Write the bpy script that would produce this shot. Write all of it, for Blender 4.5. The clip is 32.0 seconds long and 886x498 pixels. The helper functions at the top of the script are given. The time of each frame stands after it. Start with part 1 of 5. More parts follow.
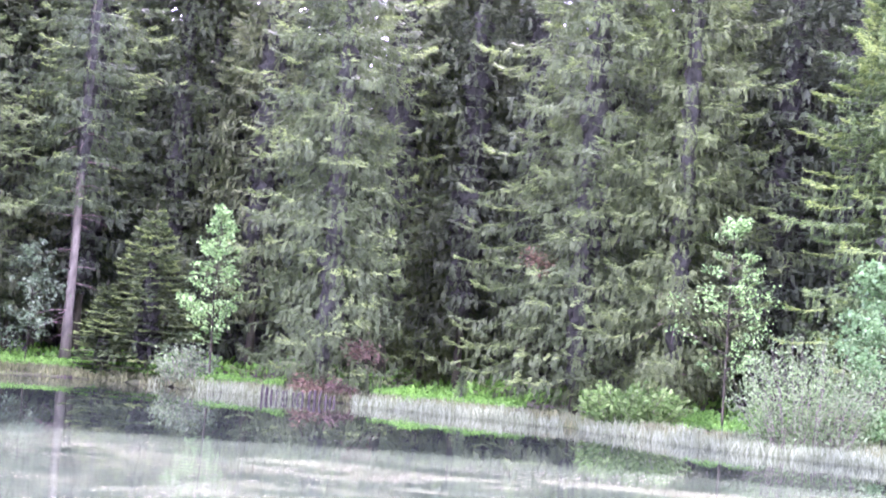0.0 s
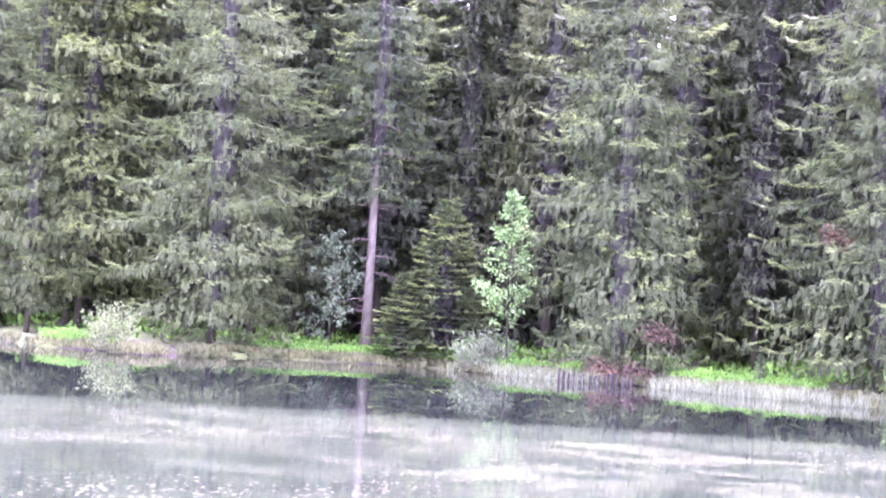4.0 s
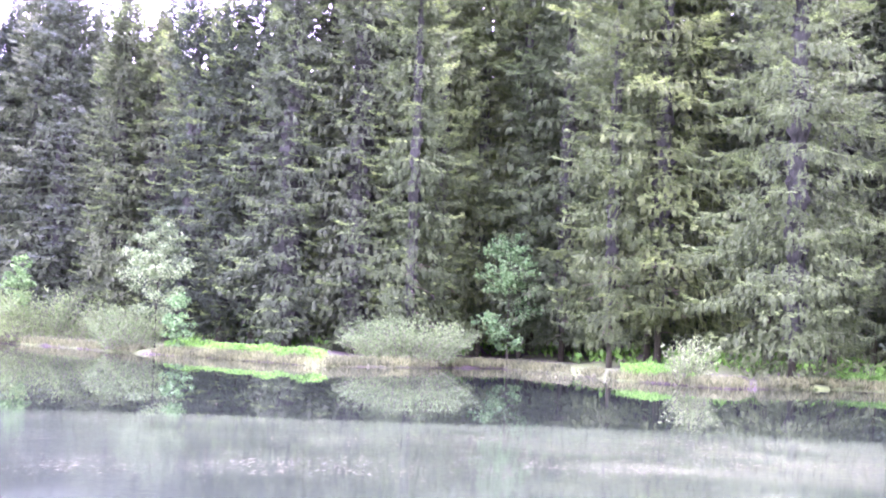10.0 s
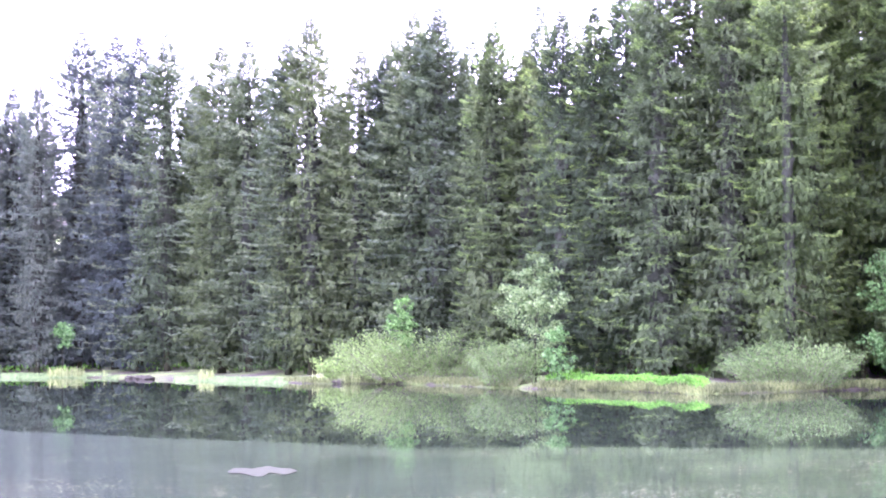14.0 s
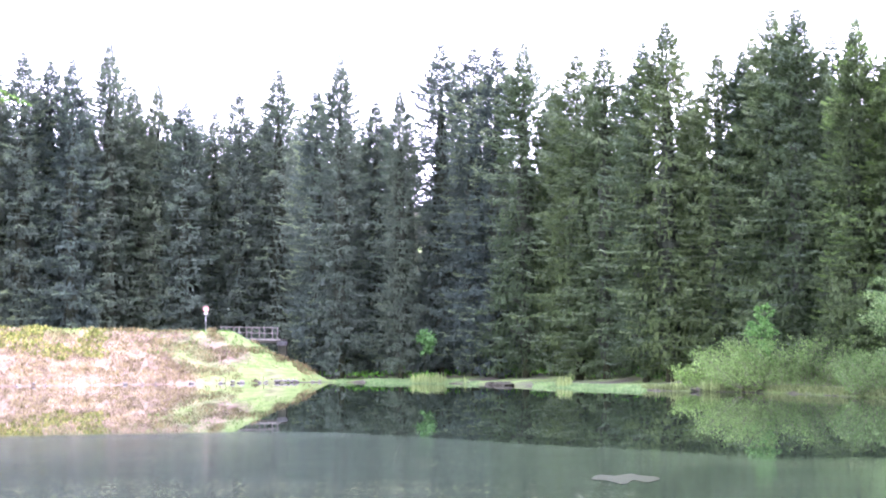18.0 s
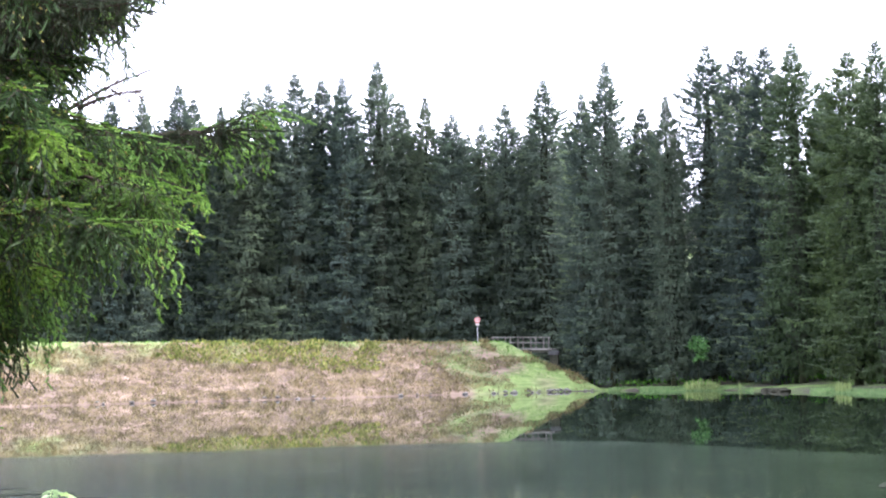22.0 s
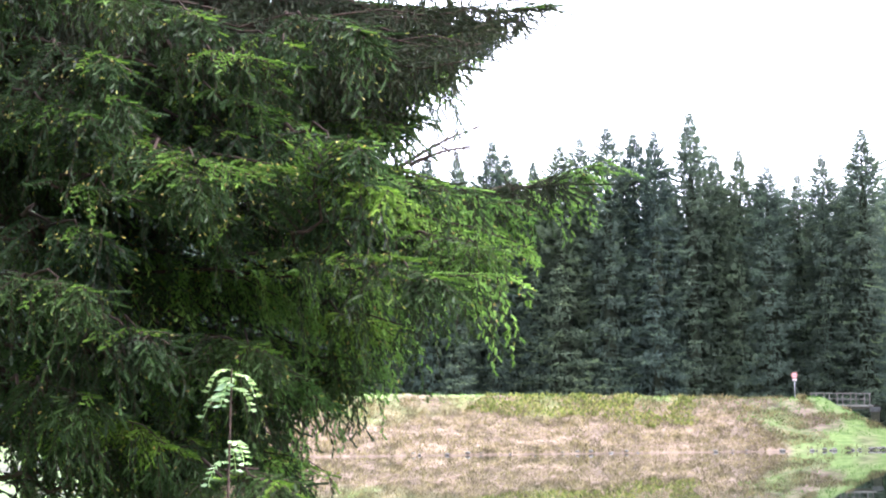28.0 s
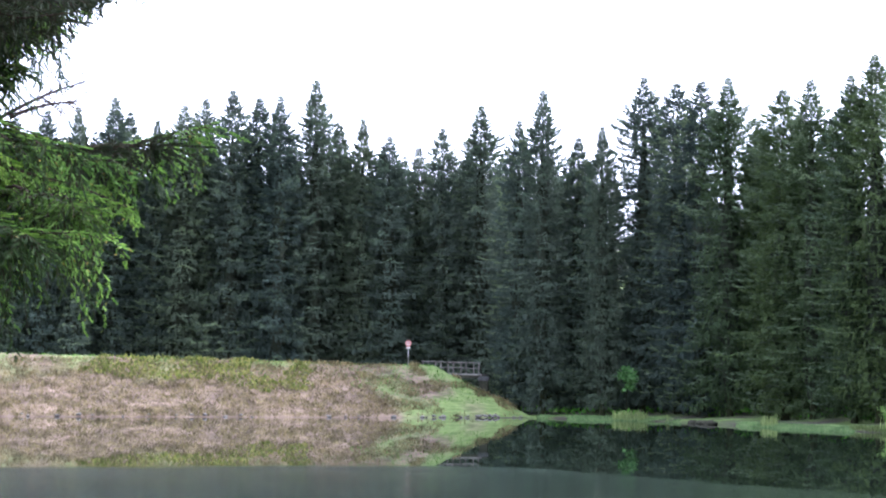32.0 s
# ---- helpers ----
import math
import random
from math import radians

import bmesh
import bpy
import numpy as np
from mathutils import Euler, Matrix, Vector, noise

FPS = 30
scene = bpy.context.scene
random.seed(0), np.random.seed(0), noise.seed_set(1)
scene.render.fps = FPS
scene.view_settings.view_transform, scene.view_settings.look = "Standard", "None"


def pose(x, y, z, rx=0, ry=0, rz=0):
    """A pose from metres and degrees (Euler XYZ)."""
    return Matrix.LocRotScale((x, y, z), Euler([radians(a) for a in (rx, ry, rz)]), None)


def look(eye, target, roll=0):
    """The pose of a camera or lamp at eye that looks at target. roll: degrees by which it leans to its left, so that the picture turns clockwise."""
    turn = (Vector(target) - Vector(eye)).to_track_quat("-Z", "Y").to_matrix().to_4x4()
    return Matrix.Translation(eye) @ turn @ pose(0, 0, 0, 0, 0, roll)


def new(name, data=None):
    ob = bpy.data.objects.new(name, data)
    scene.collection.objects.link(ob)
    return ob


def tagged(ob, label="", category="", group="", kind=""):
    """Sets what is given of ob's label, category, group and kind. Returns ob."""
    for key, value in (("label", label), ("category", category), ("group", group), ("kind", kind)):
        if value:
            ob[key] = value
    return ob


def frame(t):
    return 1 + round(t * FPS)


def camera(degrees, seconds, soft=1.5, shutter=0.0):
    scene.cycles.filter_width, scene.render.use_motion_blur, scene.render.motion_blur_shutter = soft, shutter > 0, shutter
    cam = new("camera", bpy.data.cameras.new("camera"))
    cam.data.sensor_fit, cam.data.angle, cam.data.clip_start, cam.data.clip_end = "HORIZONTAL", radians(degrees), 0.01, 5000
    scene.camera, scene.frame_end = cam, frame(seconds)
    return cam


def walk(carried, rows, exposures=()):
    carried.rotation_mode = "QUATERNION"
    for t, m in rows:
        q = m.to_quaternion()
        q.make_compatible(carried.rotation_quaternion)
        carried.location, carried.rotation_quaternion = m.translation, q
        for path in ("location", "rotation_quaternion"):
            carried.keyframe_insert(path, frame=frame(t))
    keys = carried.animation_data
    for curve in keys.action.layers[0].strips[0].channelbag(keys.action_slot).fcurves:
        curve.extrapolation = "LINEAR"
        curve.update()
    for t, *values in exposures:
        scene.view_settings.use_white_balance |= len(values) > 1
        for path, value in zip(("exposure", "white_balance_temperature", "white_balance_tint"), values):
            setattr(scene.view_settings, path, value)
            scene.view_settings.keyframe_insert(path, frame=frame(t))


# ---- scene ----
# The camera turns where it stands, on the bank of a forest pond; angles in degrees.
EYE_Z, ARM = 2.8, 0.65
cam = camera(29.29, 32.0, soft=2.0)
ROWS = [  # seconds, turn to the left of +Y, tilt up, roll
    (0, -55.86, 3.32, 4.53), (0.5, -54.20, 2.78, 4.19), (1, -52.55, 2.65, 3.79), (1.5, -50.79, 2.34, 3.89), (2, -49.80, 2.16, 3.54),
    (2.5, -49.24, 2.19, 3.58), (4.5, -44.36, 2.23, 2.92), (5, -42.17, 2.56, 2.33), (5.5, -39.72, 2.77, 2.34), (6, -37.97, 2.72, 2.16),
    (6.5, -36.72, 2.16, 2.44), (7, -35.63, 2.16, 1.78), (7.5, -33.72, 2.52, 1.14), (8, -31.82, 2.35, 1.08), (8.5, -30.67, 2.60, 1.68),
    (9, -29.53, 2.38, 1.58), (9.5, -28.40, 2.32, 2.33), (10, -26.93, 2.26, 2.15), (10.5, -25.51, 2.27, 1.18), (11, -24.04, 2.35, 0.95),
    (11.5, -22.88, 2.59, 0.81), (12, -21.77, 2.86, 0.16), (12.5, -20.53, 3.21, -0.01), (13, -18.29, 3.32, -0.54), (13.5, -15.86, 3.32, -0.75),
    (15.5, -11.24, 2.36, -0.24), (16, -8.78, 2.28, -1.05), (16.5, -6.87, 2.14, -1.40), (17, -5.23, 2.92, -1.12), (17.5, -3.29, 3.46, -1.03),
    (18, -2.44, 3.44, -0.34), (18.5, -1.49, 3.28, -0.97), (19, -0.00, 2.99, -1.21), (19.5, 1.12, 3.20, -1.70), (20, 2.05, 3.01, -1.68),
    (20.5, 3.02, 3.24, -1.57), (21, 4.06, 3.10, -1.51), (21.5, 5.46, 3.53, -1.58), (22, 6.60, 3.87, -1.31), (22.5, 7.90, 4.37, -1.34),
    (23, 9.85, 4.45, -2.06), (23.5, 10.74, 4.82, -2.04), (24, 12.69, 5.04, -2.09), (24.5, 14.14, 5.49, -2.59), (25, 16.26, 5.60, -1.64),
    (25.5, 17.54, 5.90, -1.44), (27.5, 18.52, 6.07, -0.79), (28, 17.09, 5.86, -0.63), (28.5, 14.59, 5.52, -0.68), (29, 13.15, 5.22, -1.06),
    (29.5, 12.01, 4.85, -1.04), (30, 11.25, 4.96, -0.66), (30.5, 9.68, 4.86, -0.29), (31, 8.07, 4.63, 0.17), (31.5, 5.77, 4.47, 0.01),
    (32, 4.36, 4.64, 0.46),
]


def held(turn, tilt, roll):
    a = radians(turn)
    return pose(-math.sin(a) * ARM, math.cos(a) * ARM, EYE_Z, 90 + tilt, 0, turn) @ pose(0, 0, 0, 0, 0, roll)


walk(cam, [(t, held(a, p, r)) for t, a, p, r in ROWS],
     exposures=[(0, 4.5, 5400, 90), (5, 4.75, 5440, 101), (9, 4.75, 5440, 98), (13, 4.45, 5420, 77), (17, 3.75, 5520, 47), (21, 2.75, 5650, 25), (25, 2.25, 5800, 16), (27.5, 2.9, 5750, 18), (29, 2.65, 5600, 19), (30, 2.35, 5550, 19), (32, 2.05, 5350, 20)])

# ---- light ----
SUN_AZ, SUN_EL = -80.0, 52.0
world = bpy.data.worlds.new("sky")
scene.world = world
world.use_nodes = True
wn = world.node_tree
sky = wn.nodes.new("ShaderNodeTexSky")
sky.sky_type = "NISHITA"
sky.sun_disc = False
sky.sun_elevation = radians(SUN_EL)
sky.sun_rotation = radians(-SUN_AZ)
sky.air_density, sky.dust_density, sky.ozone_density = 1.0, 6.0, 1.0
wn.nodes["Background"].inputs[1].default_value = 0.15
veil = wn.nodes.new("ShaderNodeMix")  # thin bright cloud over the whole sky
veil.data_type = "RGBA"
veil.inputs[0].default_value = 0.7
veil.inputs[7].default_value = (7.6, 7.6, 7.7, 1)
wn.links.new(sky.outputs[0], veil.inputs[6])
wn.links.new(veil.outputs[2], wn.nodes["Background"].inputs[0])
lamp = bpy.data.lights.new("sun", "SUN")
lamp.energy, lamp.angle, lamp.color = 1.3, radians(18), (1.0, 0.95, 0.88)
sun = new("sun", lamp)
sa, se = radians(SUN_AZ), radians(SUN_EL)
sun.matrix_world = look((-math.sin(sa) * math.cos(se) * 300, math.cos(sa) * math.cos(se) * 300, math.sin(se) * 300), (0, 0, 0))

# ---- materials ----


def mat(name, rough=0.8):
    m = bpy.data.materials.new(name)
    m.use_nodes = True
    n = m.node_tree
    b = n.nodes["Principled BSDF"]
    b.inputs["Roughness"].default_value = rough
    return m, n, b


def ramp(n, source, stops):
    r = n.nodes.new("ShaderNodeValToRGB")
    while len(r.color_ramp.elements) < len(stops):
        r.color_ramp.elements.new(0.5)
    for e, (at, c) in zip(r.color_ramp.elements, stops):
        e.position, e.color = at, (*c, 1)
    n.links.new(source, r.inputs[0])
    return r.outputs[0]


def noise_of(n, scale, detail=4, stretch=(1, 1, 1), coords="Position"):
    g = n.nodes.new("ShaderNodeNewGeometry") if coords == "Position" else n.nodes.new("ShaderNodeTexCoord")
    mp = n.nodes.new("ShaderNodeMapping")
    mp.inputs["Scale"].default_value = stretch
    n.links.new(g.outputs[coords], mp.inputs[0])
    t = n.nodes.new("ShaderNodeTexNoise")
    t.inputs["Scale"].default_value, t.inputs["Detail"].default_value = scale, detail
    n.links.new(mp.outputs[0], t.inputs["Vector"])
    return t.outputs["Fac"]


def mix(n, fac, a, b, mode="MIX"):
    x = n.nodes.new("ShaderNodeMix")
    x.data_type, x.blend_type = "RGBA", mode
    for i, v in ((0, fac), (6, a), (7, b)):
        if isinstance(v, (int, float)):
            x.inputs[i].default_value = v
        elif isinstance(v, tuple):
            x.inputs[i].default_value = (*v, 1)
        else:
            n.links.new(v, x.inputs[i])
    return x.outputs[2]


def math_of(n, op, a, b=0.0):
    x = n.nodes.new("ShaderNodeMath")
    x.operation = op
    for i, v in ((0, a), (1, b)):
        if isinstance(v, (int, float)):
            x.inputs[i].default_value = v
        else:
            n.links.new(v, x.inputs[i])
    return x.outputs[0]


def bump(n, b, height, strength, distance=0.02):
    u = n.nodes.new("ShaderNodeBump")
    u.inputs["Strength"].default_value, u.inputs["Distance"].default_value = strength, distance
    n.links.new(height, u.inputs["Height"])
    n.links.new(u.outputs[0], b.inputs["Normal"])
    return u


def leafy(name, dark, mid, light, glow=0.3, rough=0.6, patch=0.25, low=0.6):
    """Foliage: each leaf or spray has its own tone, each plant its own, light passes through a little."""
    m, n, b = mat(name, rough)
    b.inputs["Specular IOR Level"].default_value = 0.2
    g = n.nodes.new("ShaderNodeNewGeometry")
    o = n.nodes.new("ShaderNodeObjectInfo")
    c = ramp(n, g.outputs["Random Per Island"], [(0.0, dark), (0.55, mid), (1.0, light)])
    broad = ramp(n, noise_of(n, patch, 3), [(0.3, (low, low * 1.03, low)), (0.7, (1.85 - low, 1.8 - low, 1.7 - low))])
    c = mix(n, 1.0, c, broad, "MULTIPLY")
    own = ramp(n, o.outputs["Random"], [(0.0, (0.66, 0.72, 0.80)), (0.5, (1, 1, 1)), (1.0, (1.22, 1.18, 0.98))])
    c = mix(n, 1.0, c, own, "MULTIPLY")
    n.links.new(c, b.inputs["Base Color"])
    t = n.nodes.new("ShaderNodeBsdfTranslucent")
    n.links.new(c, t.inputs[0])
    s = n.nodes.new("ShaderNodeMixShader")
    s.inputs[0].default_value = glow
    n.links.new(b.outputs[0], s.inputs[1])
    n.links.new(t.outputs[0], s.inputs[2])
    n.links.new(s.outputs[0], n.nodes["Material Output"].inputs[0])
    return m


def rough_stuff(name, dark, light, scale=3.0, stretch=(1, 1, 1), rough=0.85, relief=0.5, depth=0.03):
    m, n, b = mat(name, rough)
    fine = noise_of(n, scale, 6, stretch)
    c = ramp(n, fine, [(0.3, dark), (0.7, light)])
    broad = ramp(n, noise_of(n, scale * 0.13, 3), [(0.3, (0.7, 0.7, 0.7)), (0.7, (1.2, 1.2, 1.2))])
    n.links.new(mix(n, 1.0, c, broad, "MULTIPLY"), b.inputs["Base Color"])
    bump(n, b, fine, relief, depth)
    b.inputs["Specular IOR Level"].default_value = 0.2
    return m


SPRUCE = leafy("spruce_needles", (0.055, 0.092, 0.029), (0.072, 0.120, 0.037), (0.096, 0.149, 0.046), 0.4, patch=0.8, low=0.62)
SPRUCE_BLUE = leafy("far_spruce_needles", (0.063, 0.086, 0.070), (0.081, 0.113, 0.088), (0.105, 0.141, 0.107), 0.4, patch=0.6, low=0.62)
SPRUCE_SHORE = leafy("shore_spruce_needles", (0.054, 0.084, 0.036), (0.070, 0.109, 0.045), (0.094, 0.140, 0.057), 0.4, patch=0.7, low=0.62)
# paler bough ends: new growth, and daylight caught there put into the colour
SPRUCE_TIP = leafy("spruce_shoot_tips", (0.079, 0.138, 0.038), (0.109, 0.181, 0.052), (0.146, 0.230, 0.067), 0.45)
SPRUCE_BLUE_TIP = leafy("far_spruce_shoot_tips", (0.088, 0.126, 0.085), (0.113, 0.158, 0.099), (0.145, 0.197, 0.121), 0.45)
SPRUCE_LIGHT_TIP = leafy("bright_spruce_shoot_tips", (0.105, 0.186, 0.040), (0.150, 0.245, 0.055), (0.203, 0.304, 0.080), 0.45)
SPRUCE_DARK = leafy("young_spruce_needles", (0.025, 0.055, 0.016), (0.05, 0.09, 0.028), (0.09, 0.14, 0.045), 0.35)
SPRUCE_YOUNG = leafy("bright_spruce_needles", (0.047, 0.098, 0.022), (0.098, 0.176, 0.040), (0.172, 0.265, 0.065), 0.4)
# near needles in dark and bright copies: shade and daylight are in the colour
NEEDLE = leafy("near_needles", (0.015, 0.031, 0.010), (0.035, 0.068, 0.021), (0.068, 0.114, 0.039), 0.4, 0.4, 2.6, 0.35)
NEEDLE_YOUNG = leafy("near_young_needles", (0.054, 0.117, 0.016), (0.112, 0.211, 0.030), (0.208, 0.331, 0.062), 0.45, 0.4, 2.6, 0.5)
NEEDLE_LIT = leafy("sunlit_needles", (0.085, 0.179, 0.038), (0.164, 0.304, 0.064), (0.289, 0.473, 0.114), 0.5, 0.4, 2.6, 0.55)
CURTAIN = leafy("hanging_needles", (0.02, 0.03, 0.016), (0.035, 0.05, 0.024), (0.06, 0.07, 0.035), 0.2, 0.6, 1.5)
BUD = leafy("young_shoot_tips", (0.12, 0.17, 0.03), (0.22, 0.24, 0.05), (0.36, 0.27, 0.10), 0.4, 0.5, 2.0)
LEAF_FRESH = leafy("fresh_leaves", (0.070, 0.177, 0.045), (0.126, 0.274, 0.077), (0.209, 0.390, 0.133), 0.45, 0.5)
LEAF_ROWAN = leafy("rowan_leaves", (0.24, 0.38, 0.14), (0.36, 0.52, 0.24), (0.52, 0.66, 0.40), 0.45, 0.35, 3.0)
LEAF_GREY = leafy("grey_green_leaves", (0.058, 0.117, 0.040), (0.109, 0.183, 0.070), (0.190, 0.283, 0.131), 0.4, 0.6)
LEAF_WILLOW = leafy("pale_willow_leaves", (0.080, 0.147, 0.038), (0.140, 0.243, 0.071), (0.219, 0.347, 0.125), 0.45, 0.6)
BILBERRY = leafy("bilberry_leaves", (0.053, 0.164, 0.019), (0.106, 0.307, 0.033), (0.176, 0.430, 0.061), 0.45, 0.55)
REED = leafy("dry_reed", (0.121, 0.171, 0.062), (0.214, 0.284, 0.124), (0.321, 0.415, 0.200), 0.4, 0.7)
GRASS_DRY = leafy("dry_grass", (0.126, 0.103, 0.049), (0.229, 0.189, 0.094), (0.355, 0.305, 0.155), 0.35, 0.8, 0.9, 0.45)
SEDGE = leafy("light_sedge", (0.10, 0.19, 0.065), (0.18, 0.29, 0.115), (0.29, 0.39, 0.19), 0.4, 0.7, 0.5)
BANK_GRASS = leafy("bank_grass_blades", (0.055, 0.082, 0.029), (0.098, 0.134, 0.050), (0.170, 0.210, 0.095), 0.4, 0.7, 0.5)
GRASS_GREEN = leafy("green_grass", (0.060, 0.143, 0.020), (0.120, 0.245, 0.040), (0.210, 0.347, 0.080), 0.4, 0.7, 0.5)
HEATHER = leafy("yellow_green_shrub", (0.100, 0.131, 0.029), (0.210, 0.236, 0.058), (0.360, 0.357, 0.117), 0.35, 0.7, 0.6)
# twig colour kept dark: the shade deep inside the crowns is painted in
CROWN_SHADE = rough_stuff("crown_shade", (0.022, 0.028, 0.018), (0.052, 0.062, 0.040), 6, (1, 1, 0.5), relief=1.0, depth=0.15)
CROWN_SHADE.node_tree.nodes["Principled BSDF"].inputs["Specular IOR Level"].default_value = 0.1
BARK = rough_stuff("spruce_bark", (0.015, 0.017, 0.007), (0.044, 0.049, 0.021), 9, (1, 1, 0.25))
BARK_PALE = rough_stuff("pale_bark", (0.056, 0.060, 0.035), (0.123, 0.132, 0.077), 6, (1, 1, 0.3))
DEAD = rough_stuff("dead_wood", (0.080, 0.060, 0.042), (0.170, 0.144, 0.102), 14)
TWIG = rough_stuff("brown_twig", (0.018, 0.012, 0.009), (0.055, 0.034, 0.025), 30)
RUST = leafy("rusty_dead_needles", (0.060, 0.052, 0.028), (0.105, 0.086, 0.048), (0.155, 0.122, 0.070), 0.2, 0.8)
TIMBER = rough_stuff("weathered_timber", (0.10, 0.092, 0.082), (0.22, 0.205, 0.185), 12, (1, 1, 0.2))
STAKE = rough_stuff("dark_wet_wood", (0.014, 0.015, 0.010), (0.049, 0.047, 0.032), 12, (1, 1, 0.3))
CONCRETE = rough_stuff("concrete", (0.04, 0.04, 0.04), (0.085, 0.083, 0.08), 4)
STONE = rough_stuff("wet_stone", (0.014, 0.014, 0.008), (0.045, 0.044, 0.028), 8)
STEM = rough_stuff("grey_stems", (0.07, 0.072, 0.045), (0.17, 0.165, 0.11), 12)
METAL = rough_stuff("galvanised_steel", (0.30, 0.30, 0.31), (0.44, 0.44, 0.45), 20, rough=0.5)
SIGN_RED = rough_stuff("faded_red_paint", (0.36, 0.12, 0.11), (0.48, 0.19, 0.17), 25, rough=0.5)
SIGN_WHITE = rough_stuff("white_paint", (0.40, 0.33, 0.31), (0.52, 0.45, 0.43), 25, rough=0.5)
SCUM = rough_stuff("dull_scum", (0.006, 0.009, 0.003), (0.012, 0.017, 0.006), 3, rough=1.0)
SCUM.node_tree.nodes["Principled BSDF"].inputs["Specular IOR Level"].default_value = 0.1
POLLEN = rough_stuff("floating_pollen", (0.076, 0.090, 0.037), (0.138, 0.156, 0.063), 3, rough=0.8)


def ground_material():
    m, n, b = mat("forest_floor", 0.9)
    fine = noise_of(n, 4.0, 6)
    brown = ramp(n, fine, [(0.3, (0.022, 0.020, 0.012)), (0.7, (0.060, 0.050, 0.030))])
    green = ramp(n, fine, [(0.3, (0.05, 0.09, 0.015)), (0.7, (0.14, 0.22, 0.04))])
    n.links.new(mix(n, ramp(n, noise_of(n, 0.22, 4), [(0.42, (0, 0, 0)), (0.58, (1, 1, 1))]), brown, green), b.inputs["Base Color"])
    bump(n, b, fine, 0.7, 0.1)
    return m


def dam_material():
    m, n, b = mat("grassy_embankment", 0.9)
    fine = noise_of(n, 1.6, 8, (0.6, 1, 2.5))
    dry = ramp(n, fine, [(0.3, (0.085, 0.060, 0.043)), (0.5, (0.16, 0.115, 0.083)), (0.7, (0.24, 0.178, 0.133))])
    worn = ramp(n, noise_of(n, 0.35, 5, (0.5, 1, 2)), [(0.35, (0.72, 0.70, 0.68)), (0.65, (1.15, 1.12, 1.10))])
    dry = mix(n, 1.0, dry, worn, "MULTIPLY")
    green = ramp(n, fine, [(0.3, (0.075, 0.135, 0.022)), (0.7, (0.155, 0.24, 0.052))])
    g = n.nodes.new("ShaderNodeNewGeometry")
    s = n.nodes.new("ShaderNodeSeparateXYZ")
    n.links.new(g.outputs["Position"], s.inputs[0])
    # greener toward the crest and toward the spillway end
    up = math_of(n, "MULTIPLY", s.outputs[2], 0.07)
    end = math_of(n, "MULTIPLY", math_of(n, "MAXIMUM", math_of(n, "ADD", s.outputs[0], 20.0), 0.0), 0.042)
    f = math_of(n, "ADD", math_of(n, "ADD", noise_of(n, 0.16, 5), up), end)
    n.links.new(mix(n, ramp(n, f, [(0.82, (0, 0, 0)), (1.15, (0.8, 0.8, 0.8))]), dry, green), b.inputs["Base Color"])
    bump(n, b, fine, 0.5, 0.10)
    return m


